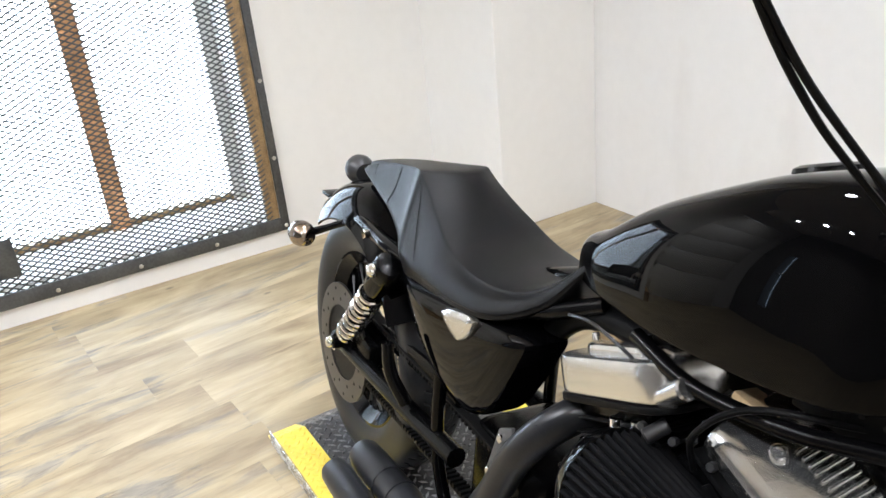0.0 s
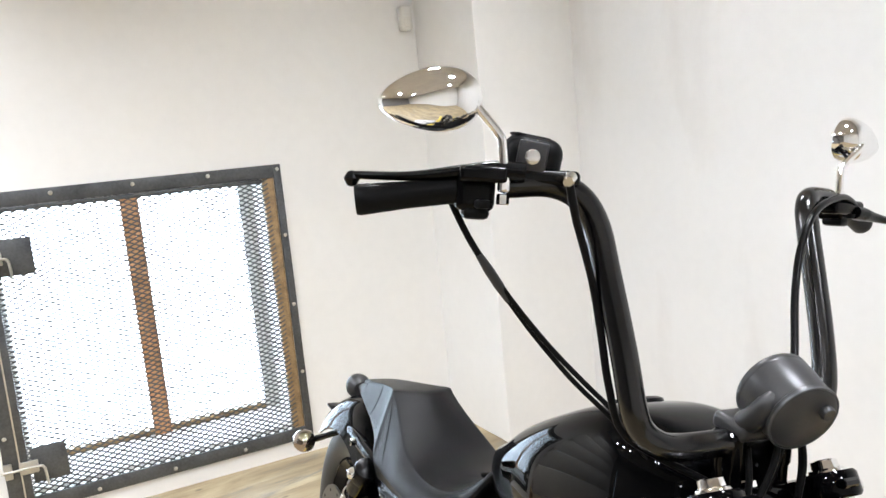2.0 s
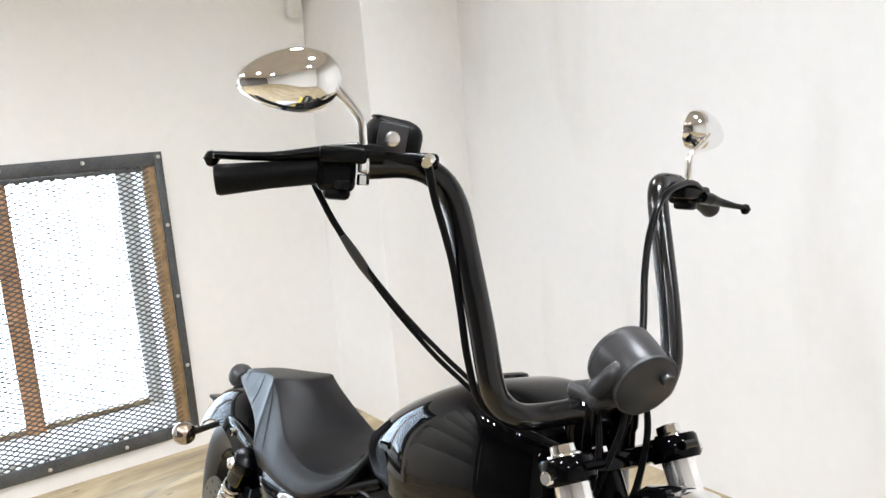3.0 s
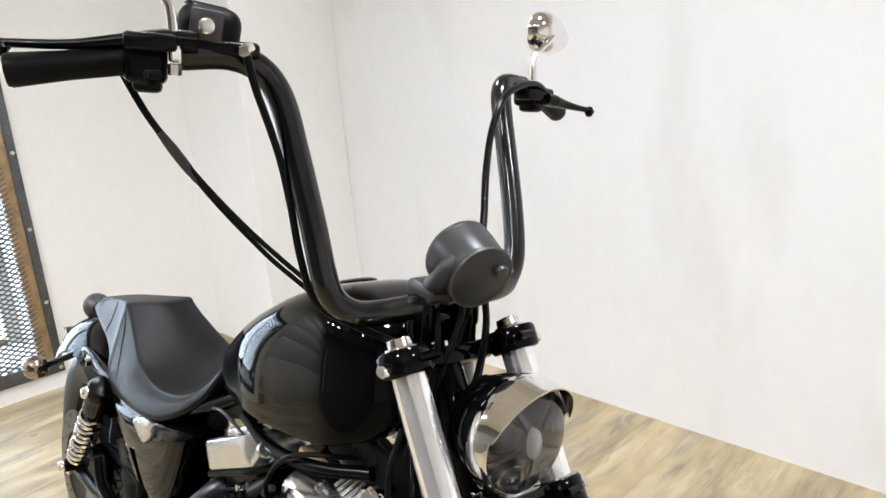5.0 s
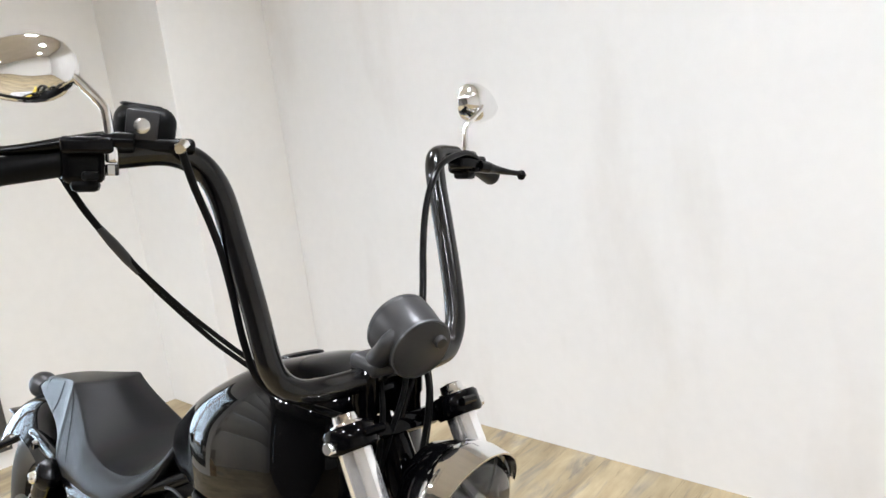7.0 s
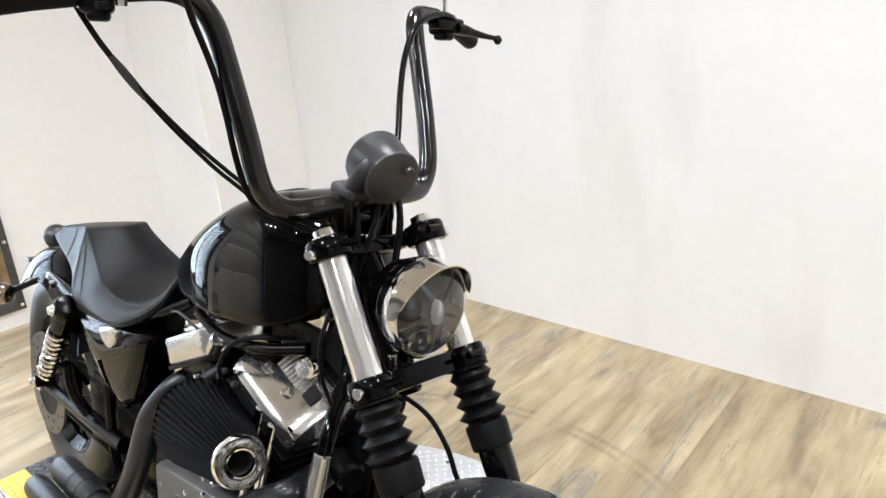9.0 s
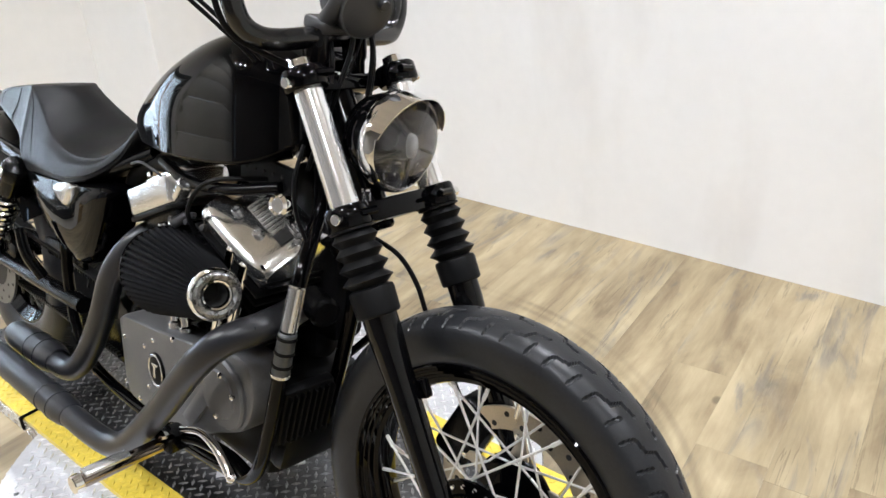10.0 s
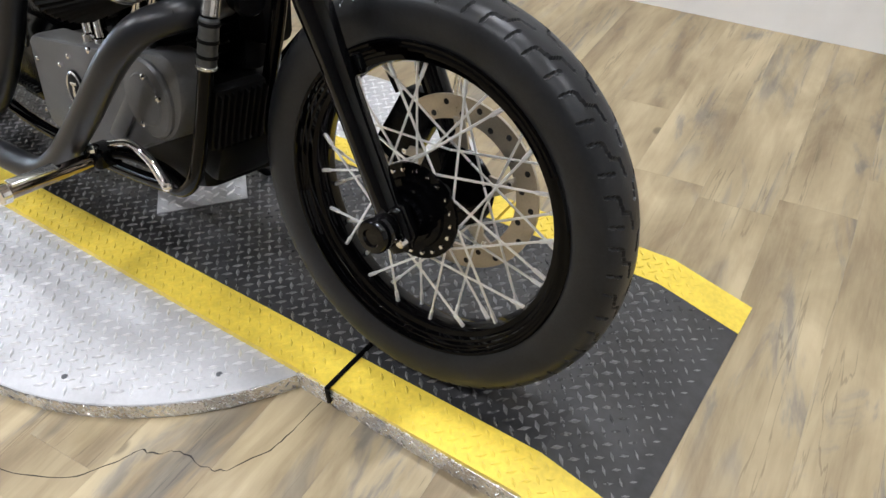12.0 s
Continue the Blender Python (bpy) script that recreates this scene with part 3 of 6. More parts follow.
for x0, x1 in ((DX0 + 0.04, J0 - 0.003), (J1 + 0.003, DX1 - 0.06), (TX + 0.552, J1 - 0.004), (J0 + 0.004, TX - 0.552)):
    part("skirt", span(x0, x1, DY0 - 0.004, DY0 - 0.0006, 0.002, DH - 0.006), SKIRTALU, deck, "aluminium tread-plate side skirt", smooth=False)
    o = part("skirt_tread", treads(lambda x, y: True, 0.0, x0 + 0.01, x1 - 0.01, 0.008, DH - 0.012, 0.024, 0.0075, 0.0022, 0.0016), SKIRTALU, deck, smooth=False)
    o["kind"] = "stuff"
    for v in o.data.vertices:
        v.co = (v.co.x, DY0 - 0.004 - v.co.z, v.co.y)
foot_plate = thing("stand_plate", "small aluminium tread plate lying on the deck under the engine", "metal plate", pose(0.033, -0.023, DH + 0.002, 0, 0, 49))
part("plate", box(0.20, 0.20, 0.003, None, 0.0008), ALU, foot_plate, smooth=False)
o = part("tread", treads(lambda x, y: True, 0.0015, -0.085, 0.085, -0.085, 0.085, 0.033, 0.0138, 0.0038, 0.0024), TREADALU, foot_plate, smooth=False)
o["kind"] = "stuff"

# ---- motorcycle ----
X0 = 0.47
ROOT = pose(0, -0.20, DH + 0.002, -10.0, 0, 0) @ Matrix.Translation((X0, 0, 0)) @ pose(0, 0, 0, 0, 0, -5.0) @ Matrix.Translation((-X0, 0, 0))
FR = Matrix.Translation((X0, 0, 0)) @ pose(0, 0, 0, 0, 0, 5.0) @ Matrix.Translation((-X0, 0, 0))  # fork and wheel, turned to the left
BAR = FR
REAR = Matrix.Translation((X0, 0, 0)) @ pose(0, 0, 0, 0, 0, 1.4) @ Matrix.Translation((-X0, 0, 0))  # seat, tail and rear wheel
bike = thing("motorcycle", "black chopped V-twin motorcycle with tall bars, parked leaning on the deck", "motorcycle", ROOT)
AX = Vector((0.800, 0, 0.330))
FD, FN = Vector((-0.4560, 0, 0.8900)), Vector((0.8900, 0, 0.4560))


def fork(s, y=0.0, off=0.0):
    return AX + FD * s + FN * off + Vector((0, y, 0))


def wheel_m(centre):
    return Matrix.Translation(centre) @ pose(0, 0, 0, 90, 0, 0)


def tyre(radius, width, lip, pitch_n, groove):
    """A tyre about z, with the tread's grooves cut in; groove: lines of (along, across) in one pitch, metres."""
    seg, prof = pitch_n * 40, []
    h = radius - lip
    for k in range(49):
        a = (k / 48 - 0.5) * 2
        u = a * width / 2
        fall = (1 - (1 - abs(a) ** 2.6) ** 0.5) if abs(a) < 1 else 1
        prof.append((radius - h * 0.42 * fall, u * (1.0 if abs(a) < 0.999 else 1)))
    side = [(lip + h * 0.35, width / 2 * 0.985), (lip + h * 0.12, width / 2 * 0.90), (lip, width / 2 * 0.78), (lip - 0.006, width / 2 * 0.70)]
    prof = [(r, -w) for r, w in side[::-1]] + prof + side
    pl = 2 * math.pi * radius / pitch_n
    bm = bmesh.new()
    rings = []
    segs = [(a, b) for line in groove for a, b in zip(line, line[1:])]
    for r, u in prof:
        depths = []
        for k in range(40):
            al, depth = k / 40 * pl, 0.0
            for sgn, sh in ((1, 0.0), (-1, pl / 2)) if r > lip + h * 0.5 else ():
                for (ax, ay), (bx, by) in segs:
                    for wrap in (-pl, 0, pl):
                        px, py = (al + sh) % pl + wrap - ax, u * sgn - ay
                        dx, dy = bx - ax, by - ay
                        t = min(1, max(0, (px * dx + py * dy) / (dx * dx + dy * dy)))
                        if math.hypot(px - t * dx, py - t * dy) < 0.0021:
                            depth = 0.0035
            depths.append(depth)
        rings.append([bm.verts.new(((r - depths[k % 40]) * math.cos(2 * math.pi * k / seg), (r - depths[k % 40]) * math.sin(2 * math.pi * k / seg), u)) for k in range(seg)])
    for a, b2 in zip(rings, rings[1:]):
        for k in range(seg):
            q = (k + 1) % seg
            bm.faces.new((a[k], a[q], b2[q], b2[k]))
    return bm


def spokes(parent, centre, hub_r, hub_w, rim_r, rim_w, n, m, material):
    """Cross-laced bright spokes with nipples, one mesh a spoke."""
    for k in range(n):
        side = -1 if k % 2 else 1
        lead = 1 if (k // 2) % 2 else -1
        a = 2 * math.pi * (k + 0.5) / n
        h = a + lead * radians(62)
        p0 = Vector((hub_r * math.cos(h), hub_r * math.sin(h), side * hub_w))
        p1 = Vector((rim_r * math.cos(a), rim_r * math.sin(a), side * rim_w))
        b = rod(p0, p1, 0.0021, 6)
        d = (p1 - p0).normalized()
        rod(p1 - d * 0.022, p1, 0.0034, 6, bm=b)
        part("spoke", b, material, parent, m=m @ wheel_m(centre))


GROOVE = [[(0.002, 0.006), (0.024, 0.010), (0.030, 0.024), (0.052, 0.028), (0.057, 0.041)], [(0.010, 0.026), (0.015, 0.040)]]

# front wheel
fw = part("front_wheel", lathe([(0.029, -0.060), (0.040, -0.056), (0.042, -0.050), (0.060, -0.048), (0.061, -0.044), (0.030, -0.040), (0.026, 0.038), (0.074, 0.044), (0.077, 0.046), (0.076, 0.050), (0.056, 0.052), (0.054, 0.058), (0.044, 0.059), (0.042, 0.066), (0.032, 0.067), (0.030, 0.076), (0.020, 0.077), (0.012, 0.056), (0.012, -0.056), (0.029, -0.055)], None, 36), BLACK, bike, "black laced front wheel", m=FR @ wheel_m(AX))
part("tyre", tyre(0.322, 0.094, 0.246, 28, GROOVE), RUBBER, fw, "black rubber tyre with zigzag tread", m=FR @ wheel_m(AX), angle=28)
RIM = [(0.247, 0.043), (0.2435, 0.0428), (0.2420, 0.0395), (0.2385, 0.0400), (0.2370, 0.0365), (0.2335, 0.0365), (0.2310, 0.0310), (0.2270, 0.0305), (0.2245, 0.0240), (0.2165, 0.0220), (0.2130, 0.0150), (0.2110, 0.0)]
rim_line = [(0.219, 0.0), (0.222, 0.018), (0.232, 0.026), (0.238, 0.034), (0.247, 0.036), (0.250, 0.040)] + RIM
part("rim", lathe(rim_line + [(r, -w) for r, w in rim_line[::-1]], None, 96), BLACK, fw, "gloss black ribbed steel rim", m=FR @ wheel_m(AX), angle=20)
spokes(fw, AX, 0.066, 0.045, 0.213, 0.012, 40, FR, SPOKE)
for k in range(20):
    a = 2 * math.pi * k / 20
    part("flange_rivet", lathe([(0, 0.003), (0.003, 0.0024), (0.0040, 0)], FR @ wheel_m(AX) @ pose(0.0665 * math.cos(a), 0.0665 * math.sin(a), 0.0508), 8), CHROME, fw)
bd = part("brake_disc", lathe([(0.108, -0.003), (0.146, -0.003), (0.146, 0.003), (0.108, 0.003), (0.108, -0.003)], FR @ wheel_m(AX) @ pose(0, 0, -0.068), 64), BRASS, fw, "bronze-toned drilled brake disc")
for k in range(28):
    a, r = 2 * math.pi * k / 28, 0.118 if k % 2 else 0.134
    part("vent_hole", lathe([(0, 0.0036), (0.0045, 0.0036), (0.005, 0.003)], FR @ wheel_m(AX) @ pose(r * math.cos(a), r * math.sin(a), -0.068), 10), GAP, bd)
part("disc_carrier", lathe([(0.03, -0.004), (0.068, -0.004), (0.070, 0.0), (0.068, 0.004), (0.03, 0.004)], FR @ wheel_m(AX) @ pose(0, 0, -0.064), 40), SATIN, fw)
for k in range(5):
    a = 72 * k + 20
    part("carrier_arm", plate([(0.058, -0.022), (0.090, -0.016), (0.112, -0.010), (0.112, 0.010), (0.090, 0.004), (0.058, 0.018)], 0.005, FR @ wheel_m(AX) @ pose(0, 0, -0.066, 0, 0, a), 0.001), BRASS, fw)
    part("carrier_bolt", lathe([(0, 0.006), (0.005, 0.005), (0.006, 0)], FR @ wheel_m(AX) @ pose(0, 0, 0, 0, 0, a) @ pose(0.104, 0, -0.0625), 10), CHROME, fw)
part("axle", rod(AX + Vector((0, -0.132, 0)), AX + Vector((0, 0.125, 0)), 0.012, 16), SATIN, bike, m=FR)
part("axle_nut", lathe([(0, 0), (0.024, 0.001), (0.026, 0.005), (0.026, 0.026), (0.023, 0.031), (0.014, 0.032), (0.012, 0.028), (0, 0.027)], FR @ axis_m(AX + Vector((0, -0.118, 0)), AX + Vector((0, -0.2, 0))), 24), FORKBLACK, bike, "black axle end cap")
part("valve_stem", rod(AX + Vector((0.03, 0.0, 0.21)), AX + Vector((0.026, 0.0, 0.175)), 0.004), CHROME, fw, m=FR)
cal = box(0.075, 0.05, 0.13, FR @ Matrix.Translation(AX + Vector((-0.11, 0.085, 0.06))) @ pose(0, 0, 0, 0, 28, 0), 0.014)
part("brake_caliper", cal, SATIN, bike, "black front brake caliper")

# fork
for y in (-0.096, 0.096):
    leg = part("fork_leg", lathe([(0, -0.042), (0.017, -0.040), (0.021, -0.03), (0.0205, 0.02), (0.0212, 0.10), (0.0222, 0.25), (0.0248, 0.30), (0.0258, 0.318), (0.0258, 0.352), (0, 0.353)], FR @ axis_m(fork(0, y), fork(1, y)), 28), FORKBLACK, bike, "gloss black lower fork leg")
    part("axle_boss", box(0.052, 0.036, 0.06, FR @ Matrix.Translation(AX + Vector((0.004, y, 0))) @ pose(0, 0, 0, 0, -28, 0), 0.012, 3), BLACK, leg)
    part("pinch_bolt", rod(AX + Vector((0.028, y * 1.12, -0.012)), AX + Vector((0.028, y * 1.26, -0.012)), 0.007, 8), CHROME, leg, m=FR)
    part("lug", box(0.018, 0.016, 0.030, FR @ Matrix.Translation(fork(0.225, y * 0.8, 0.022)) @ pose(0, 0, 0, 0, -28, 0), 0.006), BLACK, leg)
    prof = [(0.024, 0.343), (0.0305, 0.343), (0.0325, 0.346), (0.0335, 0.378), (0.0320, 0.383), (0.0270, 0.385)]
    for k in range(4):
        s0, wd = 0.385 + k * 0.0205, 0.0375 - k * 0.0012
        prof += [(0.0262, s0 + 0.001), (wd - 0.0008, s0 + 0.0092), (wd, s0 + 0.0104), (wd - 0.0010, s0 + 0.0116), (0.0262, s0 + 0.0200)]
    prof += [(0.030, 0.4675), (0.033, 0.468), (0.033, 0.471), (0.021, 0.4715)]
    part("fork_boot", lathe(prof, FR @ axis_m(fork(0, y), fork(1, y)), 32), MATTE, bike, "black rubber fork gaiter", angle=25)
    part("fork_tube", rod(fork(0.47, y), fork(0.69, y), 0.0212, 32), TUBECHROME, bike, "polished fork tube", m=FR)
    part("fork_cap", lathe([(0, 0.7205), (0.013, 0.7205), (0.0155, 0.719), (0.0165, 0.710), (0.0205, 0.709), (0.0215, 0.706), (0.021, 0.69)], FR @ axis_m(fork(0, y), fork(1, y)), 24), CHROME, bike, "chrome fork cap")
for nm, s, hh in (("upper_triple_clamp", 0.690, 0.031), ("lower_triple_clamp", 0.487, 0.034)):
    b = bmesh.new()
    for y in (-0.096, 0.096):
        lathe([(0.02, -hh / 2), (0.030, -hh / 2), (0.033, -hh / 2 + 0.004), (0.033, hh / 2 - 0.004), (0.030, hh / 2), (0.02, hh / 2)], axis_m(fork(s, y), fork(s + 1, y)), 28, b)
    if s < 0.6:
        box(0.036, 0.15, hh * 0.96, Matrix.Translation(fork(s, 0, -0.004)) @ pose(0, 0, 0, 0, -28, 0), 0.004, 2, b)
    else:
        box(0.040, 0.15, hh * 0.85, Matrix.Translation(fork(s, 0, -0.034)) @ pose(0, 0, 0, 0, -28, 0), 0.008, 2, b)
    for y in (-0.096, 0.096):
        rod(fork(s, y * 1.05, 0.030), fork(s, y * 1.05 - 0.03 * (1 if y > 0 else -1), 0.034), 0.006, 8, bm=b)
    part(nm, b, BLACK, bike, "gloss black fork clamp", m=FR)
for y in (-0.06, 0.06):
    part("clamp_bolt", rod(fork(0.487, y * 2.1, 0.012), fork(0.487, y * 2.25, 0.014), 0.008, 10), CHROME, bike, m=FR)
    part("clamp_bolt", rod(fork(0.686, y * 2.1, 0.004), fork(0.686, y * 2.32, 0.006), 0.008, 10), CHROME, bike, m=FR)
part("steering_stem", rod(fork(0.46, 0, -0.045), fork(0.70, 0, -0.045), 0.026, 24), BLACK, bike, m=FR)
part("stem_nut", rod(fork(0.695, 0, -0.045), fork(0.712, 0, -0.045), 0.016, 6), CHROME, bike, m=FR)

# headlight
HC = Vector((0.573, 0.004, 0.862))
HM = FR @ axis_m(HC, HC + Vector((1, 0, -0.10)))
hl = part("headlight", lathe([(0, -0.075), (0.030, -0.073), (0.056, -0.055), (0.069, -0.022), (0.072, 0.006), (0.070, 0.012), (0.062, 0.014), (0.060, -0.004), (0, -0.006)], HM, 48), BLACK, bike, "round headlight with a chrome ring and visor")
part("ring", lathe([(0.0725, -0.010), (0.0755, -0.004), (0.0765, 0.008), (0.0745, 0.018), (0.0705, 0.022), (0.0675, 0.019), (0.0670, 0.010)], HM, 48), CHROME, hl, "chrome headlight ring")
rings = []
for k in range(29):
    a = radians(12 + 156 * k / 28)
    d = 0.026 * max(0.0, math.sin(a)) ** 0.8 + 0.002
    ca, sa = math.cos(a), math.sin(a)
    rings.append([HM @ Vector((q[0] * ca, q[0] * sa, q[1])) for q in ((0.0752, 0.010), (0.0772, 0.012), (0.0738, 0.018 + d), (0.0718, 0.018 + d))])
part("visor", loft(rings), CHROME, hl, "chrome headlight visor")
part("reflector", lathe([(0, 0.003), (0.045, 0.004), (0.064, 0.012)], HM, 40), DARKCHROME, hl)
for k in range(5):
    a = radians(126 + 72 * k)
    part("petal_rib", rod(HM @ Vector((0.016 * math.cos(a), 0.016 * math.sin(a), 0.008)), HM @ Vector((0.058 * math.cos(a), 0.058 * math.sin(a), 0.013)), 0.0022, 6), GREYMET, hl)
part("projector", lathe([(0.012, 0.004), (0.0125, 0.016), (0.011, 0.022), (0.006, 0.026), (0, 0.027)], HM, 28, squash=(0.6, 1.25)), PLASTIC, hl, "pale central projector lens")
for k in range(5):
    a = radians(90 + 72 * k)
    part("lamp_element", lathe([(0.016, 0.004), (0.0155, 0.012), (0.011, 0.0175), (0, 0.020)], HM @ pose(0.041 * math.cos(a), 0.041 * math.sin(a), 0), 20), DARKCHROME, hl)
# added bright rings that read as the crescent reflections on each element
for k in range(5):
    a = radians(90 + 72 * k)
    part("element_glint", lathe([(0.0130, 0.0150), (0.0142, 0.0170), (0.0154, 0.0150)], HM @ pose(0.041 * math.cos(a), 0.041 * math.sin(a), 0), 20), POLISH, hl)
# chrome beads added for the sparkles in the two lower elements
for k in (2, 3):
    a = radians(90 + 72 * k)
    part("lamp_sparkle", lathe([(0.0055, 0.018), (0.005, 0.022), (0, 0.024)], HM @ pose(0.041 * math.cos(a), 0.041 * math.sin(a), 0), 12), CHROME, hl, "chrome bead for the sparkle in a lower lamp")
lens = part("lens", lathe([(0.0688, 0.016), (0.064, 0.027), (0.048, 0.038), (0.026, 0.044), (0, 0.046), (0, 0.044), (0.026, 0.042), (0.0475, 0.0362), (0.063, 0.0255), (0.0672, 0.016), (0.0688, 0.016)], HM, 40), SMOKE, hl, "smoked domed glass lens")
lens.visible_shadow = False
part("mount", box(0.05, 0.03, 0.03, FR @ Matrix.Translation((0.50, 0, 0.79)) @ pose(0, 0, 0, 0, -28, 0), 0.006), BLACK, hl)
part("mount_bolt", rod((0.552, -0.035, 0.792), (0.552, -0.035, 0.772), 0.007, 8), CHROME, hl, m=FR)

# speedometer
GC, GDIR = Vector((0.511, 0.0, 1.041)), Vector((-0.89, 0.18, 0.40)).normalized()
GM = FR @ axis_m(GC, GC + GDIR) @ Matrix.Diagonal((1.05, 1.05, 0.88, 1))
GUP = GM.to_3x3().inverted() @ (FR.to_3x3() @ Vector((0.25, 0.80, 0.55)))
GKNOB = Matrix.Translation(Vector((GUP.x, GUP.y, 0)).normalized() * 0.023 + Vector((0, 0, -0.003)))
gauge = part("speedometer", lathe([(0, 0.0), (0.038, 0.0), (0.041, 0.002), (0.0415, 0.006), (0.0395, 0.008), (0.0405, 0.011), (0.0440, 0.045), (0.0445, 0.062), (0.042, 0.064), (0, 0.064)], GM, 40), GREYMET, bike, "grey speedometer housing")
part("back_cap", lathe([(0, -0.004), (0.036, -0.0035), (0.0392, -0.001), (0.0392, 0.001)], GM, 40), GREYMET, gauge, "dark grey back cap")
part("cap_rim", lathe([(0.0393, 0.0), (0.0400, -0.0016), (0.0412, -0.0012), (0.0420, 0.001)], GM, 40), STEEL, gauge, "thin steel rim")
part("bezel", lathe([(0.0440, 0.058), (0.0447, 0.060), (0.0447, 0.067), (0.043, 0.070), (0.040, 0.069)], GM, 40), GREYMET, gauge, "grey gauge bezel")
part("dial", lathe([(0, 0.0665), (0.043, 0.0665)], GM, 32), MATTE, gauge)
part("trip_knob", lathe([(0.008, 0.0), (0.0085, -0.006), (0.007, -0.010), (0, -0.011)], GM @ GKNOB, 16), GREYMET, gauge, "grey trip reset knob")
part("gauge_bracket", tube([(0.440, -0.012, 1.020), (0.460, -0.030, 1.026), (0.478, -0.037, 1.038), (0.490, -0.037, 1.054), (0.494, -0.030, 1.066)], [0.012, 0.0145, 0.0135, 0.0115, 0.007], 16, 6), GREYMET, bike, "grey cast gauge bracket", m=FR)
part("bar_cover", box(0.05, 0.095, 0.022, FR @ Matrix.Translation((0.447, 0, 1.018)) @ pose(0, 0, 0, 0, 12, 0), 0.008, 3), GREYMET, bike)
for y in (-0.04, 0.04):
    part("riser", lathe([(0.017, 0), (0.017, 0.03), (0.0195, 0.035), (0.0195, 0.075), (0.016, 0.078), (0, 0.078)], FR @ axis_m((0.446, y, 0.935), (0.444, y, 1.5)), 20), BLACK, bike)

# handlebar, in its own turned frame
HR = [(0.447, -0.04, 1.000), (0.438, -0.10, 0.996), (0.433, -0.135, 1.000), (0.423, -0.155, 1.016), (0.419, -0.167, 1.045), (0.406, -0.175, 1.105), (0.380, -0.184, 1.19), (0.370, -0.196, 1.242), (0.359, -0.215, 1.273), (0.350, -0.25, 1.286), (0.333, -0.30, 1.282), (0.298, -0.375, 1.268), (0.262, -0.455, 1.254)]
HL = [(0.435, 0.06, 1.000), (0.420, 0.135, 1.000), (0.411, 0.164, 1.010), (0.405, 0.182, 1.045), (0.384, 0.196, 1.11), (0.355, 0.209, 1.19), (0.333, 0.218, 1.25), (0.320, 0.228, 1.282), (0.309, 0.25, 1.297), (0.299, 0.30, 1.298), (0.283, 0.37, 1.284), (0.262, 0.45, 1.262)]
part("handlebar", tube(HL[-3::-1] + HR[:-2], 0.0158, 20, 7), BARBLACK, bike, "satin black ape-hanger handlebar", m=BAR)


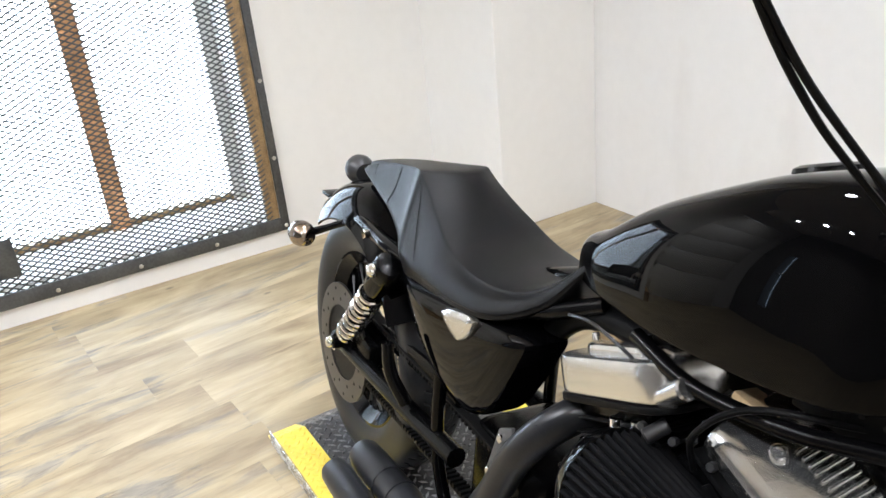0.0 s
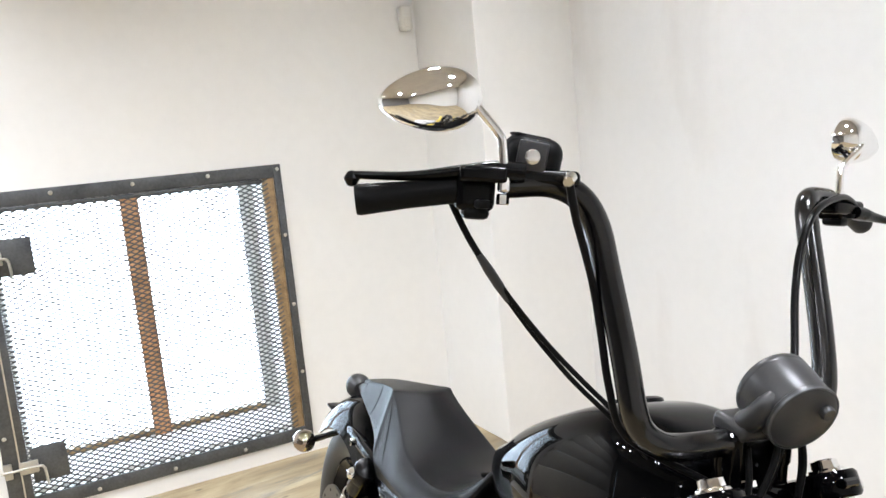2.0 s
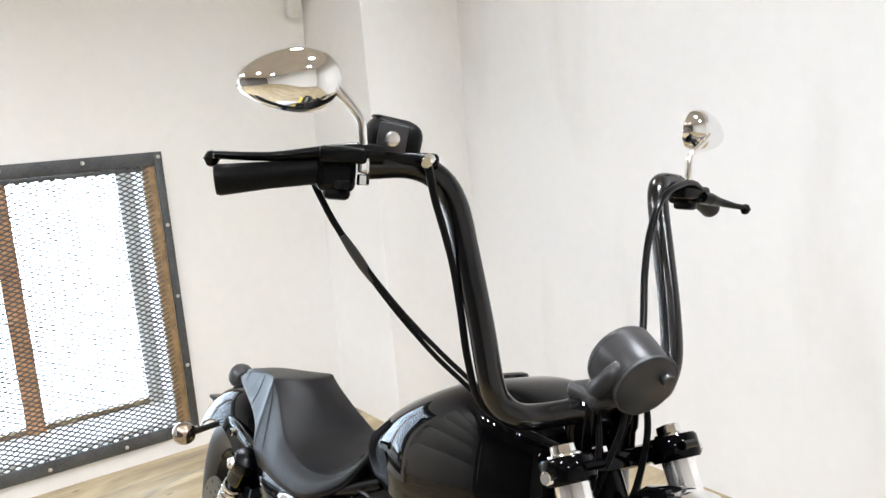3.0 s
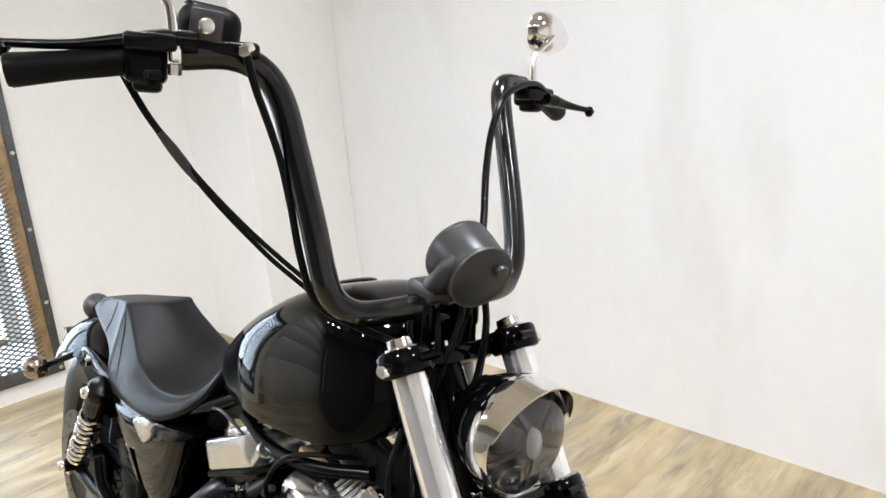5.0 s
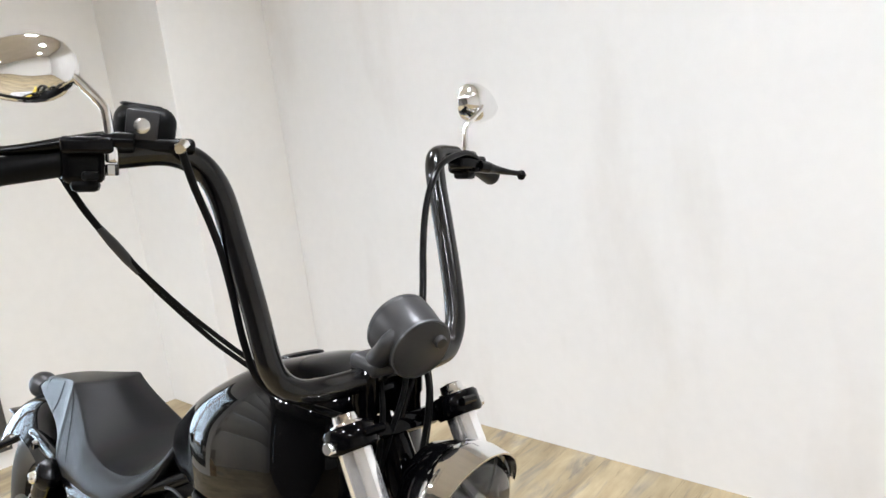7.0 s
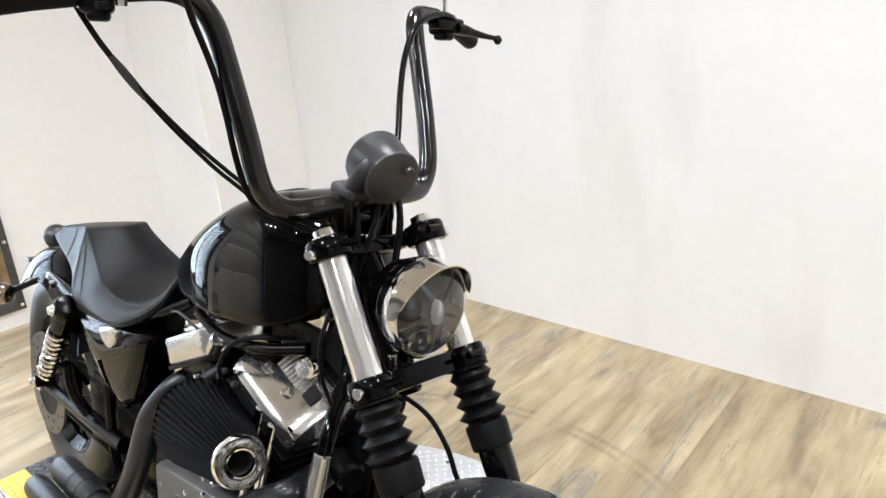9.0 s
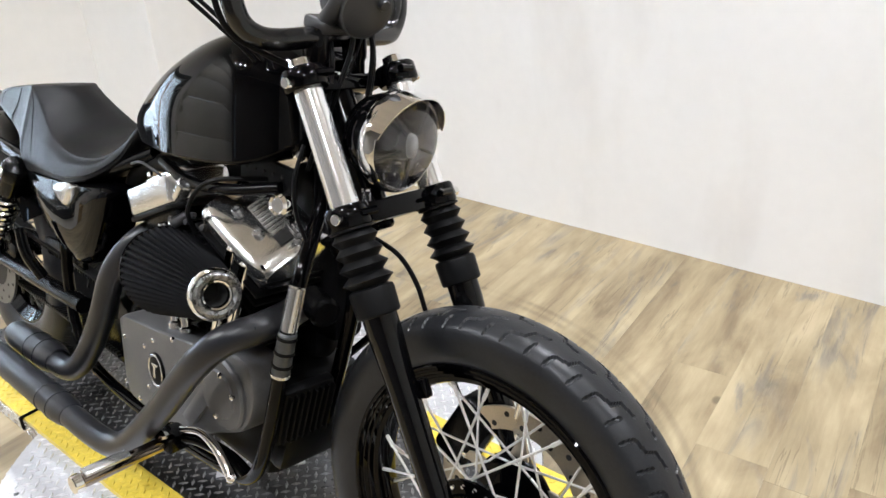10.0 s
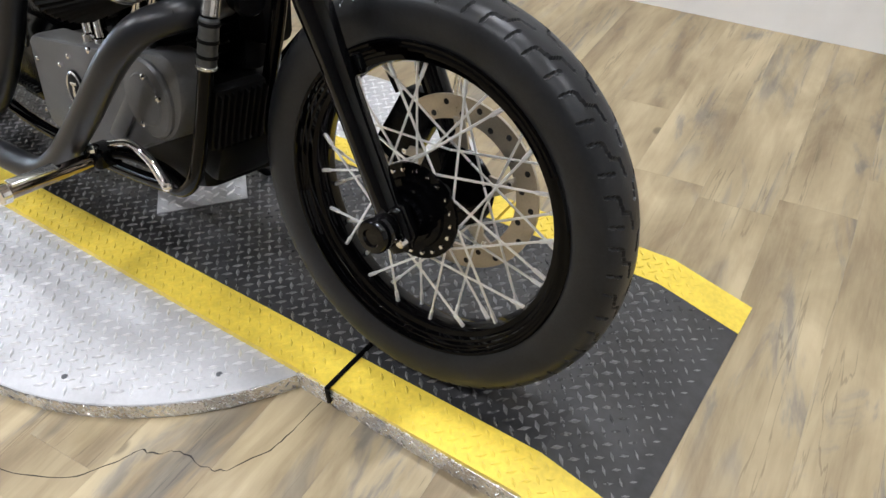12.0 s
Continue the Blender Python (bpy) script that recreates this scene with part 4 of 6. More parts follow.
for s in (1, -1):
    line = HR if s == 1 else HL
    g0, g1 = Vector(line[-3]) + (Vector(line[-2]) - Vector(line[-3])) * 0.62, Vector(line[-1]) + (Vector(line[-1]) - Vector(line[-2])) * -0.06
    gl = (g1 - g0).length
    part("grip", lathe([(0.0, -0.004), (0.0155, -0.004), (0.0170, 0.004), (0.0152, 0.010), (0.0152, gl * 0.5), (0.0172, gl - 0.014), (0.0176, gl - 0.005), (0.016, gl - 0.001), (0, gl)], BAR @ axis_m(g0, g1), 24), MATTE, bike, "black rubber grip")
    at = Vector(line[-3]) + (Vector(line[-2]) - Vector(line[-3])) * 0.40
    gd = (g1 - g0).normalized()
    yaw = math.degrees(math.atan2(gd.x, -gd.y * s)) * s
    sw = part("switch_housing", box(0.042, 0.044, 0.040, BAR @ Matrix.Translation(at + Vector((0, 0, -0.006))) @ pose(0, 0, 0, 0, 0, yaw), 0.009, 3), SATIN, bike, "black switch housing")
    part("switch_button", box(0.012, 0.016, 0.010, BAR @ Matrix.Translation(at + Vector((0.026, -0.004 * s, -0.018))), 0.003), MATTE, sw)
    part("lower_switch", box(0.032, 0.030, 0.014, BAR @ Matrix.Translation(at + Vector((0.004, 0, -0.028))) @ pose(0, 0, 0, 0, 0, yaw), 0.006, 2), MATTE, sw)
    if s == 1:
        mc = part("brake_reservoir", box(0.050, 0.066, 0.050, BAR @ Matrix.Translation((0.332, -0.265, 1.314)) @ pose(0, 0, 0, -7, 6, -18), 0.018, 5), MATTE, bike, "black brake fluid reservoir with a sight glass")
        part("reservoir_lid", box(0.030, 0.044, 0.005, BAR @ Matrix.Translation((0.3310, -0.267, 1.3380)) @ pose(0, 0, 0, -7, 6, -18), 0.0035), MATTE, mc)
        gmx = BAR @ Matrix.Translation((0.3540, -0.279, 1.314)) @ pose(0, 0, 0, -7, 6, -26)
        part("sight_frame", box(0.006, 0.034, 0.034, gmx, 0.0028), GREYMET, mc)
        part("sight_glass", lathe([(0.0085, 0), (0.0085, 0.0045), (0.006, 0.0055), (0, 0.0055)], gmx @ pose(0, 0, 0, 0, 90, 0), 20), POLISH, mc, "clear round sight glass")
        part("perch", box(0.030, 0.10, 0.018, BAR @ Matrix.Translation((0.345, -0.268, 1.292)) @ pose(0, 0, 0, 0, 0, yaw), 0.006, 3), SATIN, bike)
        part("master_cylinder", box(0.028, 0.052, 0.018, BAR @ Matrix.Translation((0.346, -0.336, 1.291)) @ pose(0, 0, 0, 0, 0, yaw), 0.005, 3), SATIN, bike, "black brake master cylinder body")
        part("banjo_bolt", rod((0.392, -0.256, 1.288), (0.380, -0.243, 1.294), 0.007, 8), CHROME, bike, m=BAR)
        lv = [(0.362, -0.292, 1.296), (0.346, -0.318, 1.297), (0.325, -0.345, 1.294), (0.290, -0.395, 1.282), (0.249, -0.449, 1.279)]
        mbase, stem_top, MC = Vector((0.356, -0.315, 1.285)), Vector((0.338, -0.366, 1.384)), Vector((0.325, -0.392, 1.366))
    else:
        part("perch", box(0.030, 0.075, 0.022, BAR @ Matrix.Translation((0.312, 0.318, 1.286)) @ pose(0, 0, 0, 0, 0, 4), 0.006, 3), SATIN, bike)
        lv = [(0.318, 0.335, 1.282), (0.318, 0.36, 1.279), (0.320, 0.385, 1.274), (0.324, 0.42, 1.268), (0.328, 0.450, 1.265)]
        mbase, stem_top, MC = Vector((0.304, 0.322, 1.300)), Vector((0.302, 0.372, 1.385)), Vector((0.272, 0.392, 1.392))
    lv = [Vector(p) for p in lv]
    mid = lv[2].copy()
    bm = tube(lv, [0.0155, 0.0150, 0.0105, 0.0074, 0.0062], 14, 6)
    bmesh.ops.scale(bm, vec=(1, 1, 0.72), space=Matrix.Translation(-mid), verts=bm.verts)
    lathe([(0, -0.0095), (0.005, -0.008), (0.0095, 0), (0.005, 0.008), (0, 0.0095)], Matrix.Translation(lv[-1]), 16, bm)
    part("brake_lever" if s == 1 else "clutch_lever", bm, SATIN, bike, "satin black hand lever", m=BAR)
    part("mirror_clamp", box(0.012, 0.012, 0.026, BAR @ Matrix.Translation(mbase), 0.004), CHROME, bike)
    part("clamp_nut", rod(mbase + Vector((0, 0, -0.026)), mbase + Vector((0, 0, -0.014)), 0.007, 6), CHROME, bike, m=BAR)
    bend = mbase + Vector((-0.004, -0.003 * s, 0.046))
    tip = stem_top
    st = [mbase, mbase + (bend - mbase) * 0.8, bend + (tip - bend) * 0.08, bend + (tip - bend) * 0.5, tip, tip + Vector((-0.012, -0.002 * s, -0.004))]
    mir = part("mirror", tube(st, [0.0058, 0.0055, 0.0052, 0.005, 0.0046, 0.0046], 12, 6), CHROME, bike, "chrome teardrop mirror on a bent stem", m=BAR)
    zax = Vector((0.86, -0.18 * s, -0.14)).normalized()  # the shell's back faces forward
    xax = Vector((-0.30, -0.85 * s, -0.10))
    xax = (xax - xax.dot(zax) * zax).normalized()
    MM = Matrix.Translation(MC) @ Matrix((xax, zax.cross(xax), zax)).transposed().to_4x4()
    shape = lambda a, q: (0.056 * q * math.cos(a), 0.0335 * (1 - 0.24 * math.cos(a)) * q * math.sin(a))
    rings = [[MM @ Vector((*shape(2 * math.pi * k / 36, q), d)) for k in range(36)] for q, d in ((1.0, -0.010), (1.03, -0.003), (0.98, 0.007), (0.82, 0.018), (0.52, 0.027), (0.15, 0.030))]
    part("shell", loft(rings), CHROME, mir, m=BAR)
    bm = bmesh.new()
    bm.faces.new([bm.verts.new(MM @ Vector((*shape(a, 0.97), -0.0105))) for a in np.linspace(0, 2 * math.pi, 36, endpoint=False)])
    part("mirror_glass", bm, CHROME, mir, "mirror glass", smooth=False, m=BAR)
# cables
CABLE = [(0.286, -0.342, 1.262), (0.290, -0.332, 1.242), (0.294, -0.319, 1.219), (0.297, -0.306, 1.200), (0.299, -0.292, 1.182), (0.301, -0.278, 1.164), (0.303, -0.264, 1.146), (0.306, -0.236, 1.114), (0.311, -0.206, 1.082), (0.320, -0.172, 1.047), (0.335, -0.130, 1.008), (0.365, -0.085, 0.955), (0.39, -0.07, 0.90)]
part("throttle_cable", tube(CABLE[:4], 0.0042, 10, 6), MATTE, bike, m=FR)
part("cable_adjuster", tube(CABLE[3:7], [0.0045, 0.0062, 0.0062, 0.0042], 10, 6), GREYMET, bike, "grey cable adjuster", m=FR)
for dy in (0.0, 1.0):
    part("throttle_cable", tube([(x + 0.0115 * dy * k, y + 0.008 * dy * k, z) for (x, y, z), k in zip(CABLE[5:], (0.2, 0.3, 0.5, 0.7, 1, 1, 1, 1))], 0.0034, 8, 8), MATTE, bike, m=FR)
part("brake_hose", tube([(0.386, -0.250, 1.288), (0.385, -0.243, 1.266), (0.382, -0.233, 1.244), (0.379, -0.214, 1.205), (0.379, -0.200, 1.168), (0.384, -0.190, 1.12), (0.396, -0.183, 1.06), (0.402, -0.165, 1.01), (0.41, -0.12, 0.980), (0.44, -0.06, 0.95)], 0.0046, 10, 8), MATTE, bike, m=BAR)
part("hose_ferrule", tube([(0.387, -0.252, 1.292), (0.385, -0.243, 1.268), (0.3815, -0.233, 1.244)], 0.0047, 10, 4), MATTE, bike, m=BAR)
part("clutch_cable", tube([(0.318, 0.345, 1.288), (0.330, 0.300, 1.300), (0.342, 0.250, 1.294), (0.352, 0.210, 1.280), (0.360, 0.182, 1.258), (0.370, 0.155, 1.213), (0.388, 0.130, 1.158), (0.420, 0.096, 1.095), (0.455, 0.052, 1.03), (0.465, 0.01, 0.95), (0.46, -0.03, 0.86)], 0.0052, 10, 8), SATIN, bike, m=BAR)
for pts in (((0.475, 0.01, 1.03), (0.478, 0.0, 0.98), (0.470, -0.02, 0.92), (0.455, -0.03, 0.85)), ((0.478, 0.03, 1.03), (0.490, 0.035, 0.98), (0.482, 0.03, 0.90), (0.46, 0.02, 0.84)), ((0.455, -0.02, 1.0), (0.470, -0.03, 0.95), (0.465, -0.04, 0.88), (0.44, -0.05, 0.80)), ((0.470, 0.05, 1.02), (0.476, 0.052, 0.96), (0.470, 0.045, 0.88))):
    part("wire_loom", tube(pts, 0.0042, 8, 6), MATTE, bike, m=FR)
part("brake_line", tube([Vector(p) for p in ((0.45, 0.03, 0.70), (0.49, 0.06, 0.676), (0.541, 0.06, 0.660), (0.580, 0.06, 0.623), (0.602, 0.062, 0.577), (0.622, 0.080, 0.51), (0.66, 0.09, 0.44))], 0.0042, 8, 8), MATTE, bike, m=FR)

# ---- tank, seat, tail ----


def tank_ring(x, hw, top, bot, n=64, sq=4.0):
    """A rounded section: full at the sides, flatter below."""
    cz = bot + (top - bot) * 0.05
    out = []
    for k in range(n):
        a = 2 * math.pi * k / n
        c, s = math.cos(a), math.sin(a)
        hh = top - cz if s > 0 else cz - bot
        p = 2 / sq
        out.append((x, hw * math.copysign(abs(c) ** p, c), cz + hh * math.copysign(abs(s) ** p, s)))
    return out


def through_rows(rows, per=5):
    """Rows of numbers, eased between by a smooth line."""
    a = np.array(rows, float)
    out = []
    for k in range(len(a) - 1):
        p0, p1, p2, p3 = a[max(k - 1, 0)], a[k], a[k + 1], a[min(k + 2, len(a) - 1)]
        for s in range(per):
            t = s / per
            out.append(0.5 * (2 * p1 + (p2 - p0) * t + (2 * p0 - 5 * p1 + 4 * p2 - p3) * t * t + (3 * p1 - p0 - 3 * p2 + p3) * t**3))
    return out + [a[-1]]


TANK = [(-0.118, 0.021, 0.798, 0.784), (-0.115, 0.041, 0.808, 0.776), (-0.095, 0.066, 0.826, 0.770), (-0.04, 0.092, 0.852, 0.767), (0.04, 0.110, 0.904, 0.768), (0.13, 0.127, 0.947, 0.772), (0.22, 0.130, 0.984, 0.778), (0.30, 0.127, 1.000, 0.786), (0.36, 0.120, 0.991, 0.797), (0.405, 0.095, 0.970, 0.815), (0.43, 0.056, 0.945, 0.84), (0.438, 0.014, 0.915, 0.87)]
tank = part("fuel_tank", loft([tank_ring(*r) for r in through_rows(TANK)]), BLACK, bike, "gloss black peanut fuel tank")
part("filler_cap", lathe([(0.036, 0), (0.038, 0.003), (0.036, 0.008), (0.028, 0.011), (0, 0.012)], pose(0.20, 0.02, 0.974, 0, -16, 0), 32), SATIN, tank, "low black filler cap")
part("tank_mount_bolt", lathe([(0, 0.010), (0.006, 0.009), (0.010, 0.008), (0.012, 0)], axis_m((0.418, -0.046, 0.820), (0.45, -0.2, 0.83)), 16), CHROME, tank, "bright tank bolt")

SEAT = [(-0.035, 0.030, 0.838, 0.815), (-0.045, 0.055, 0.832, 0.800), (-0.065, 0.078, 0.808, 0.765), (-0.10, 0.098, 0.770, 0.715), (-0.15, 0.120, 0.735, 0.680), (-0.21, 0.136, 0.718, 0.657), (-0.29, 0.140, 0.714, 0.645), (-0.37, 0.136, 0.727, 0.637), (-0.43, 0.130, 0.754, 0.631), (-0.48, 0.125, 0.786, 0.626), (-0.51, 0.122, 0.804, 0.622), (-0.535, 0.119, 0.812, 0.632), (-0.60, 0.099, 0.808, 0.668), (-0.68, 0.082, 0.797, 0.696), (-0.77, 0.069, 0.783, 0.714), (-0.85, 0.057, 0.768, 0.726), (-0.90, 0.045, 0.755, 0.729), (-0.925, 0.030, 0.745, 0.729), (-0.932, 0.012, 0.738, 0.731)]


def seat_half(x, hw, top, bot):
    """Half a section of the seat, from the middle of the top round to the middle of the foot."""
    up = max(0.0, min(1.0, (-x - 0.38) / 0.13))
    up = up * up * (3 - 2 * up)
    h, tw = top - bot, hw * (0.80 - 0.16 * up)
    dish = 0.003 * (1 - up)
    fall = 0.018 * (1 - up)
    back = 0.040 * math.exp(-(((x + 0.50) / 0.07) ** 2))
    half = [(0, top - dish), (tw * 0.5, top - dish - fall * 0.1), (tw * 0.92, top - 0.002 - fall * 0.5), (tw, top - 0.009 - fall * 0.5), (tw + (hw - tw) * (0.62 - 0.17 * up), bot + h * (0.52 + 0.08 * up)), (hw, bot + h * 0.22), (hw * 0.985, bot + 0.010), (hw * 0.94, bot), (hw * 0.5, bot)]
    return [(x - back * (y / tw) ** 2 * max(0.0, (z - bot) / h), y, z) for y, z in half] + [(x, 0.0, bot)]


def seat_ring(x, hw, top, bot):
    """A closed section: full at the foot, sloping in to a narrower top; dished where the rider sits."""
    half = seat_half(x, hw, top, bot)
    line = half + [(q[0], -q[1], q[2]) for q in half[-2:0:-1]]
    return [tuple(float(c) for c in q) for q in through_rows(line + [line[0]], 3)[:-1]]


def seat_at(x, k, s):
    """A point on the seat's skin at x, k steps round the half section, on the side s."""
    rows = np.array(SEAT[::-1])
    half = np.array(seat_half(x, *[float(np.interp(x, rows[:, 0], rows[:, c])) for c in (1, 2, 3)]))
    q = [float(np.interp(k, range(len(half)), half[:, c])) for c in range(3)]
    return Vector((q[0], s * q[1], q[2] + 0.0006))


seat = part("seat", loft([seat_ring(*r) for r in through_rows(SEAT)]), VINYL, bike, "black vinyl two-up seat with piped seams", m=REAR)
for sd in (-1, 1):
    for line in ([(-0.945, 3.0), (-0.85, 2.8), (-0.76, 2.7), (-0.66, 2.6), (-0.58, 2.6), (-0.535, 2.8), (-0.50, 3.2), (-0.475, 4.0), (-0.46, 4.8), (-0.452, 5.6), (-0.45, 6.4)],
                 [(-0.69, 2.7), (-0.685, 3.4), (-0.68, 4.2), (-0.69, 5.0), (-0.70, 6.2)], [(-0.84, 2.8), (-0.835, 3.5), (-0.82, 4.3), (-0.80, 5.4), (-0.79, 6.2)]):
        part("seam", tube([seat_at(x, k, sd) for x, k in line], 0.0011, 6, 5), VINYL, seat, m=REAR)

# rear fender with struts
RAX = Vector((-0.865, 0, 0.322))
rings = []
for k in range(25):
    a = radians(30 + 94 * k / 24)
    r = 0.386
    ring = []
    for rr, wid in ((r, 0.112), (r - 0.004, 0.110)):
        row = []
        for j in range(17):
            q = (j / 16 - 0.5) * 2
            drop = 0.085 * abs(q) ** 3.2
            row.append(Vector((RAX.x + (rr - drop) * math.cos(a), wid * q, RAX.z + (rr - drop) * math.sin(a))))
        ring += row if rr == r else row[::-1]
    rings.append(ring)
fender = part("rear_fender", loft(rings), BLACK, bike, "gloss black bobbed rear fender", m=REAR)
for s in (-1, 1):
    part("fender_strut", tube([(-0.50, s * 0.128, 0.640), (-0.64, s * 0.128, 0.640), (-0.82, s * 0.118, 0.640), (-0.94, s * 0.108, 0.622)], [0.014, 0.017, 0.015, 0.010], 12, 6), BLACK, bike, "black fender strut")
    sig = part("turn_signal", lathe([(0, -0.036), (0.014, -0.034), (0.024, -0.024), (0.030, -0.008), (0.031, 0.004), (0.029, 0.012)], REAR @ axis_m((-0.948, s * 0.180, 0.578), (-1.2, s * 0.19, 0.574)), 28), SMOKECHROME, bike, "smoked bullet turn signal on a stalk")
    part("signal_lens", lathe([(0.029, 0.012), (0.028, 0.020), (0.020, 0.031), (0, 0.037)], REAR @ axis_m((-0.948, s * 0.180, 0.578), (-1.2, s * 0.19, 0.574)), 28), SMOKE, sig, "smoked signal lens")
    part("stalk", tube([(-0.87, s * 0.105, 0.622), (-0.905, s * 0.130, 0.602), (-0.940, s * 0.152, 0.584)], [0.009, 0.008, 0.010], 12, 5), SATIN, sig, m=REAR)
    part("strut_bolt", rod((-0.72, s * 0.136, 0.640), (-0.72, s * 0.150, 0.640), 0.010, 12), CHROME, bike)
tl = part("tail_lamp", lathe([(0, -0.03), (0.022, -0.028), (0.034, -0.012), (0.037, 0.006), (0.034, 0.02), (0.02, 0.03), (0, 0.033)], REAR @ axis_m((-1.035, 0, 0.702), (-1.3, 0, 0.72)), 28), GREYMET, bike, "small dark tail lamp")
part("bracket", plate([(0, 0), (0.05, 0), (0.09, 0.02), (0.09, 0.03), (0, 0.02)], 0.06, REAR @ pose(-0.98, 0.03, 0.665, 90, 0, 180), 0.003), SATIN, tl)
part("plate_bracket", box(0.06, 0.13, 0.010, REAR @ pose(-1.105, 0, 0.625), 0.003), SATIN, bike)

# rear wheel
rw = part("rear_wheel", lathe([(0.03, -0.06), (0.07, -0.055), (0.07, -0.045), (0.032, -0.04), (0.032, 0.04), (0.07, 0.045), (0.07, 0.055), (0.03, 0.06)], REAR @ wheel_m(RAX), 32), BLACK, bike, "black laced rear wheel")
part("tyre", tyre(0.322, 0.142, 0.215, 28, GROOVE), RUBBER, rw, "wide black rear tyre", m=REAR @ wheel_m(RAX), angle=50)
part("rim", lathe([(0.218, -0.056), (0.206, -0.048), (0.192, -0.03), (0.190, 0.0), (0.192, 0.03), (0.206, 0.048), (0.218, 0.056), (0.210, 0.056), (0.186, 0.03), (0.184, 0), (0.186, -0.03), (0.210, -0.056), (0.218, -0.056)], REAR @ wheel_m(RAX), 64), BLACK, rw)
spokes(rw, RAX, 0.06, 0.05, 0.186, 0.02, 36, REAR, STEEL)
rd = part("brake_disc", lathe([(0.092, -0.003), (0.146, -0.003), (0.146, 0.003), (0.092, 0.003), (0.092, -0.003)], REAR @ wheel_m(RAX) @ pose(0, 0, 0.105), 56), ROTOR, rw, "drilled steel rear brake disc")
for k in range(26):
    a, r = 2 * math.pi * k / 26, 0.108 if k % 2 else 0.132
    part("vent_hole", lathe([(0, 0.0036), (0.0040, 0.0036), (0.0045, 0.003)], REAR @ wheel_m(RAX) @ pose(r * math.cos(a), r * math.sin(a), 0.105), 10), GAP, rd)
part("disc_carrier", lathe([(0.03, -0.003), (0.094, -0.003), (0.096, 0.0), (0.094, 0.003), (0.03, 0.003)], REAR @ wheel_m(RAX) @ pose(0, 0, 0.102), 32), MATTE, rw)
part("axle_nut", rod((RAX.x, -0.165, RAX.z), (RAX.x, -0.135, RAX.z), 0.018, 6), CHROME, bike)
for s in (-1, 1):
    part("swingarm", tube([(-0.30, s * 0.125, 0.345), (-0.5, s * 0.132, 0.338), (-0.90, s * 0.138, 0.322)], 0.020, 12, 4), SATIN, bike, "black swingarm")
    top, low = Vector((-0.582, s * 0.150, 0.610)), Vector((-0.826, s * 0.150, 0.346))
    sh = part("shock_absorber", rod(low, top, 0.013, 14), SATIN, bike, "rear shock with a chromed coil spring")
    n = (top - low).length
    part("shock_cover", lathe([(0.017, 0), (0.027, 0.004), (0.029, 0.02), (0.028, 0.06), (0.020, 0.068)], axis_m(low + (top - low) * 0.76, top + (top - low) * 0.05), 24), BLACK, sh)
    part("top_cap", lathe([(0.030, -0.005), (0.031, 0.0), (0.031, 0.030), (0.027, 0.038), (0.014, 0.042), (0, 0.043)], axis_m(top - (top - low) * 0.05, top + (top - low) * 0.05), 24), SATIN, sh)
    part("spring_seat", lathe([(0.013, 0.0), (0.029, 0.002), (0.030, 0.010), (0.013, 0.012)], axis_m(low + (top - low) * 0.12, top), 24), CHROME, sh)
    M2 = axis_m(low + (top - low) * 0.15, top)
    coil = [M2 @ Vector((0.0255 * math.cos(a), 0.0255 * math.sin(a), a / (2 * math.pi) * 0.0225)) for a in np.linspace(0, 2 * math.pi * 9, 9 * 16)]
    part("coil_spring", tube(coil, 0.0052, 8, 1), CHROME, sh, "chrome coil spring")
    for p in (low, top):
        part("eye_bolt", rod(p + Vector((0, s * -0.03, 0)), p + Vector((0, s * 0.03, 0)), 0.017, 14), SATIN, sh)
        part("acorn_nut", lathe([(0.014, 0), (0.014, 0.006), (0.010, 0.012), (0, 0.015)], axis_m(p + Vector((0, s * 0.03, 0)), p + Vector((0, s, 0))), 12), CHROME, sh)
guard = [(-0.86, 0.40), (-0.70, 0.42), (-0.50, 0.44), (-0.36, 0.43), (-0.36, 0.40), (-0.55, 0.39), (-0.86, 0.365)]
part("belt_guard", plate(guard, 0.01, pose(0, -0.085, 0, 90, 0, 0), 0.002), SATIN, bike, "black drilled belt guard")

# ---- oil tank and side cover ----
cover = [(-0.560, 0.618), (-0.50, 0.555), (-0.43, 0.500), (-0.36, 0.468), (-0.30, 0.457), (-0.25, 0.460), (-0.205, 0.49), (-0.160, 0.55), (-0.120, 0.620), (-0.115, 0.660), (-0.25, 0.655), (-0.40, 0.636)]
rings = []
for y, q in ((-0.06, 1.0), (-0.115, 1.0), (-0.132, 0.97), (-0.142, 0.88), (-0.147, 0.70), (-0.1492, 0.45), (-0.1500, 0.25), (-0.1503, 0.08)):
    rings.append([(-0.33 + (x + 0.33) * q, y, 0.57 + (z - 0.57) * q) for x, z in through_rows(cover + [cover[0]], 4)[:-1]])
oil = part("oil_tank", loft(rings), BLACK, bike, "gloss black oil tank side cover")
tri = [(-0.338, 0.622), (-0.300, 0.640), (-0.250, 0.650), (-0.230, 0.645), (-0.236, 0.624), (-0.254, 0.602), (-0.278, 0.592), (-0.314, 0.603)]
badge_line = through_rows(tri + [tri[0]], 5)[:-1]
rings = [[(-0.282 + (x + 0.282) * q, y, 0.623 + (z - 0.623) * q) for x, z in badge_line] for y, q in ((-0.136, 1.0), (-0.150, 1.0), (-0.155, 0.96), (-0.158, 0.85), (-0.1595, 0.55), (-0.160, 0.25))]
part("cover_badge", loft(rings), POLISH, oil, "polished rounded oil filler badge")
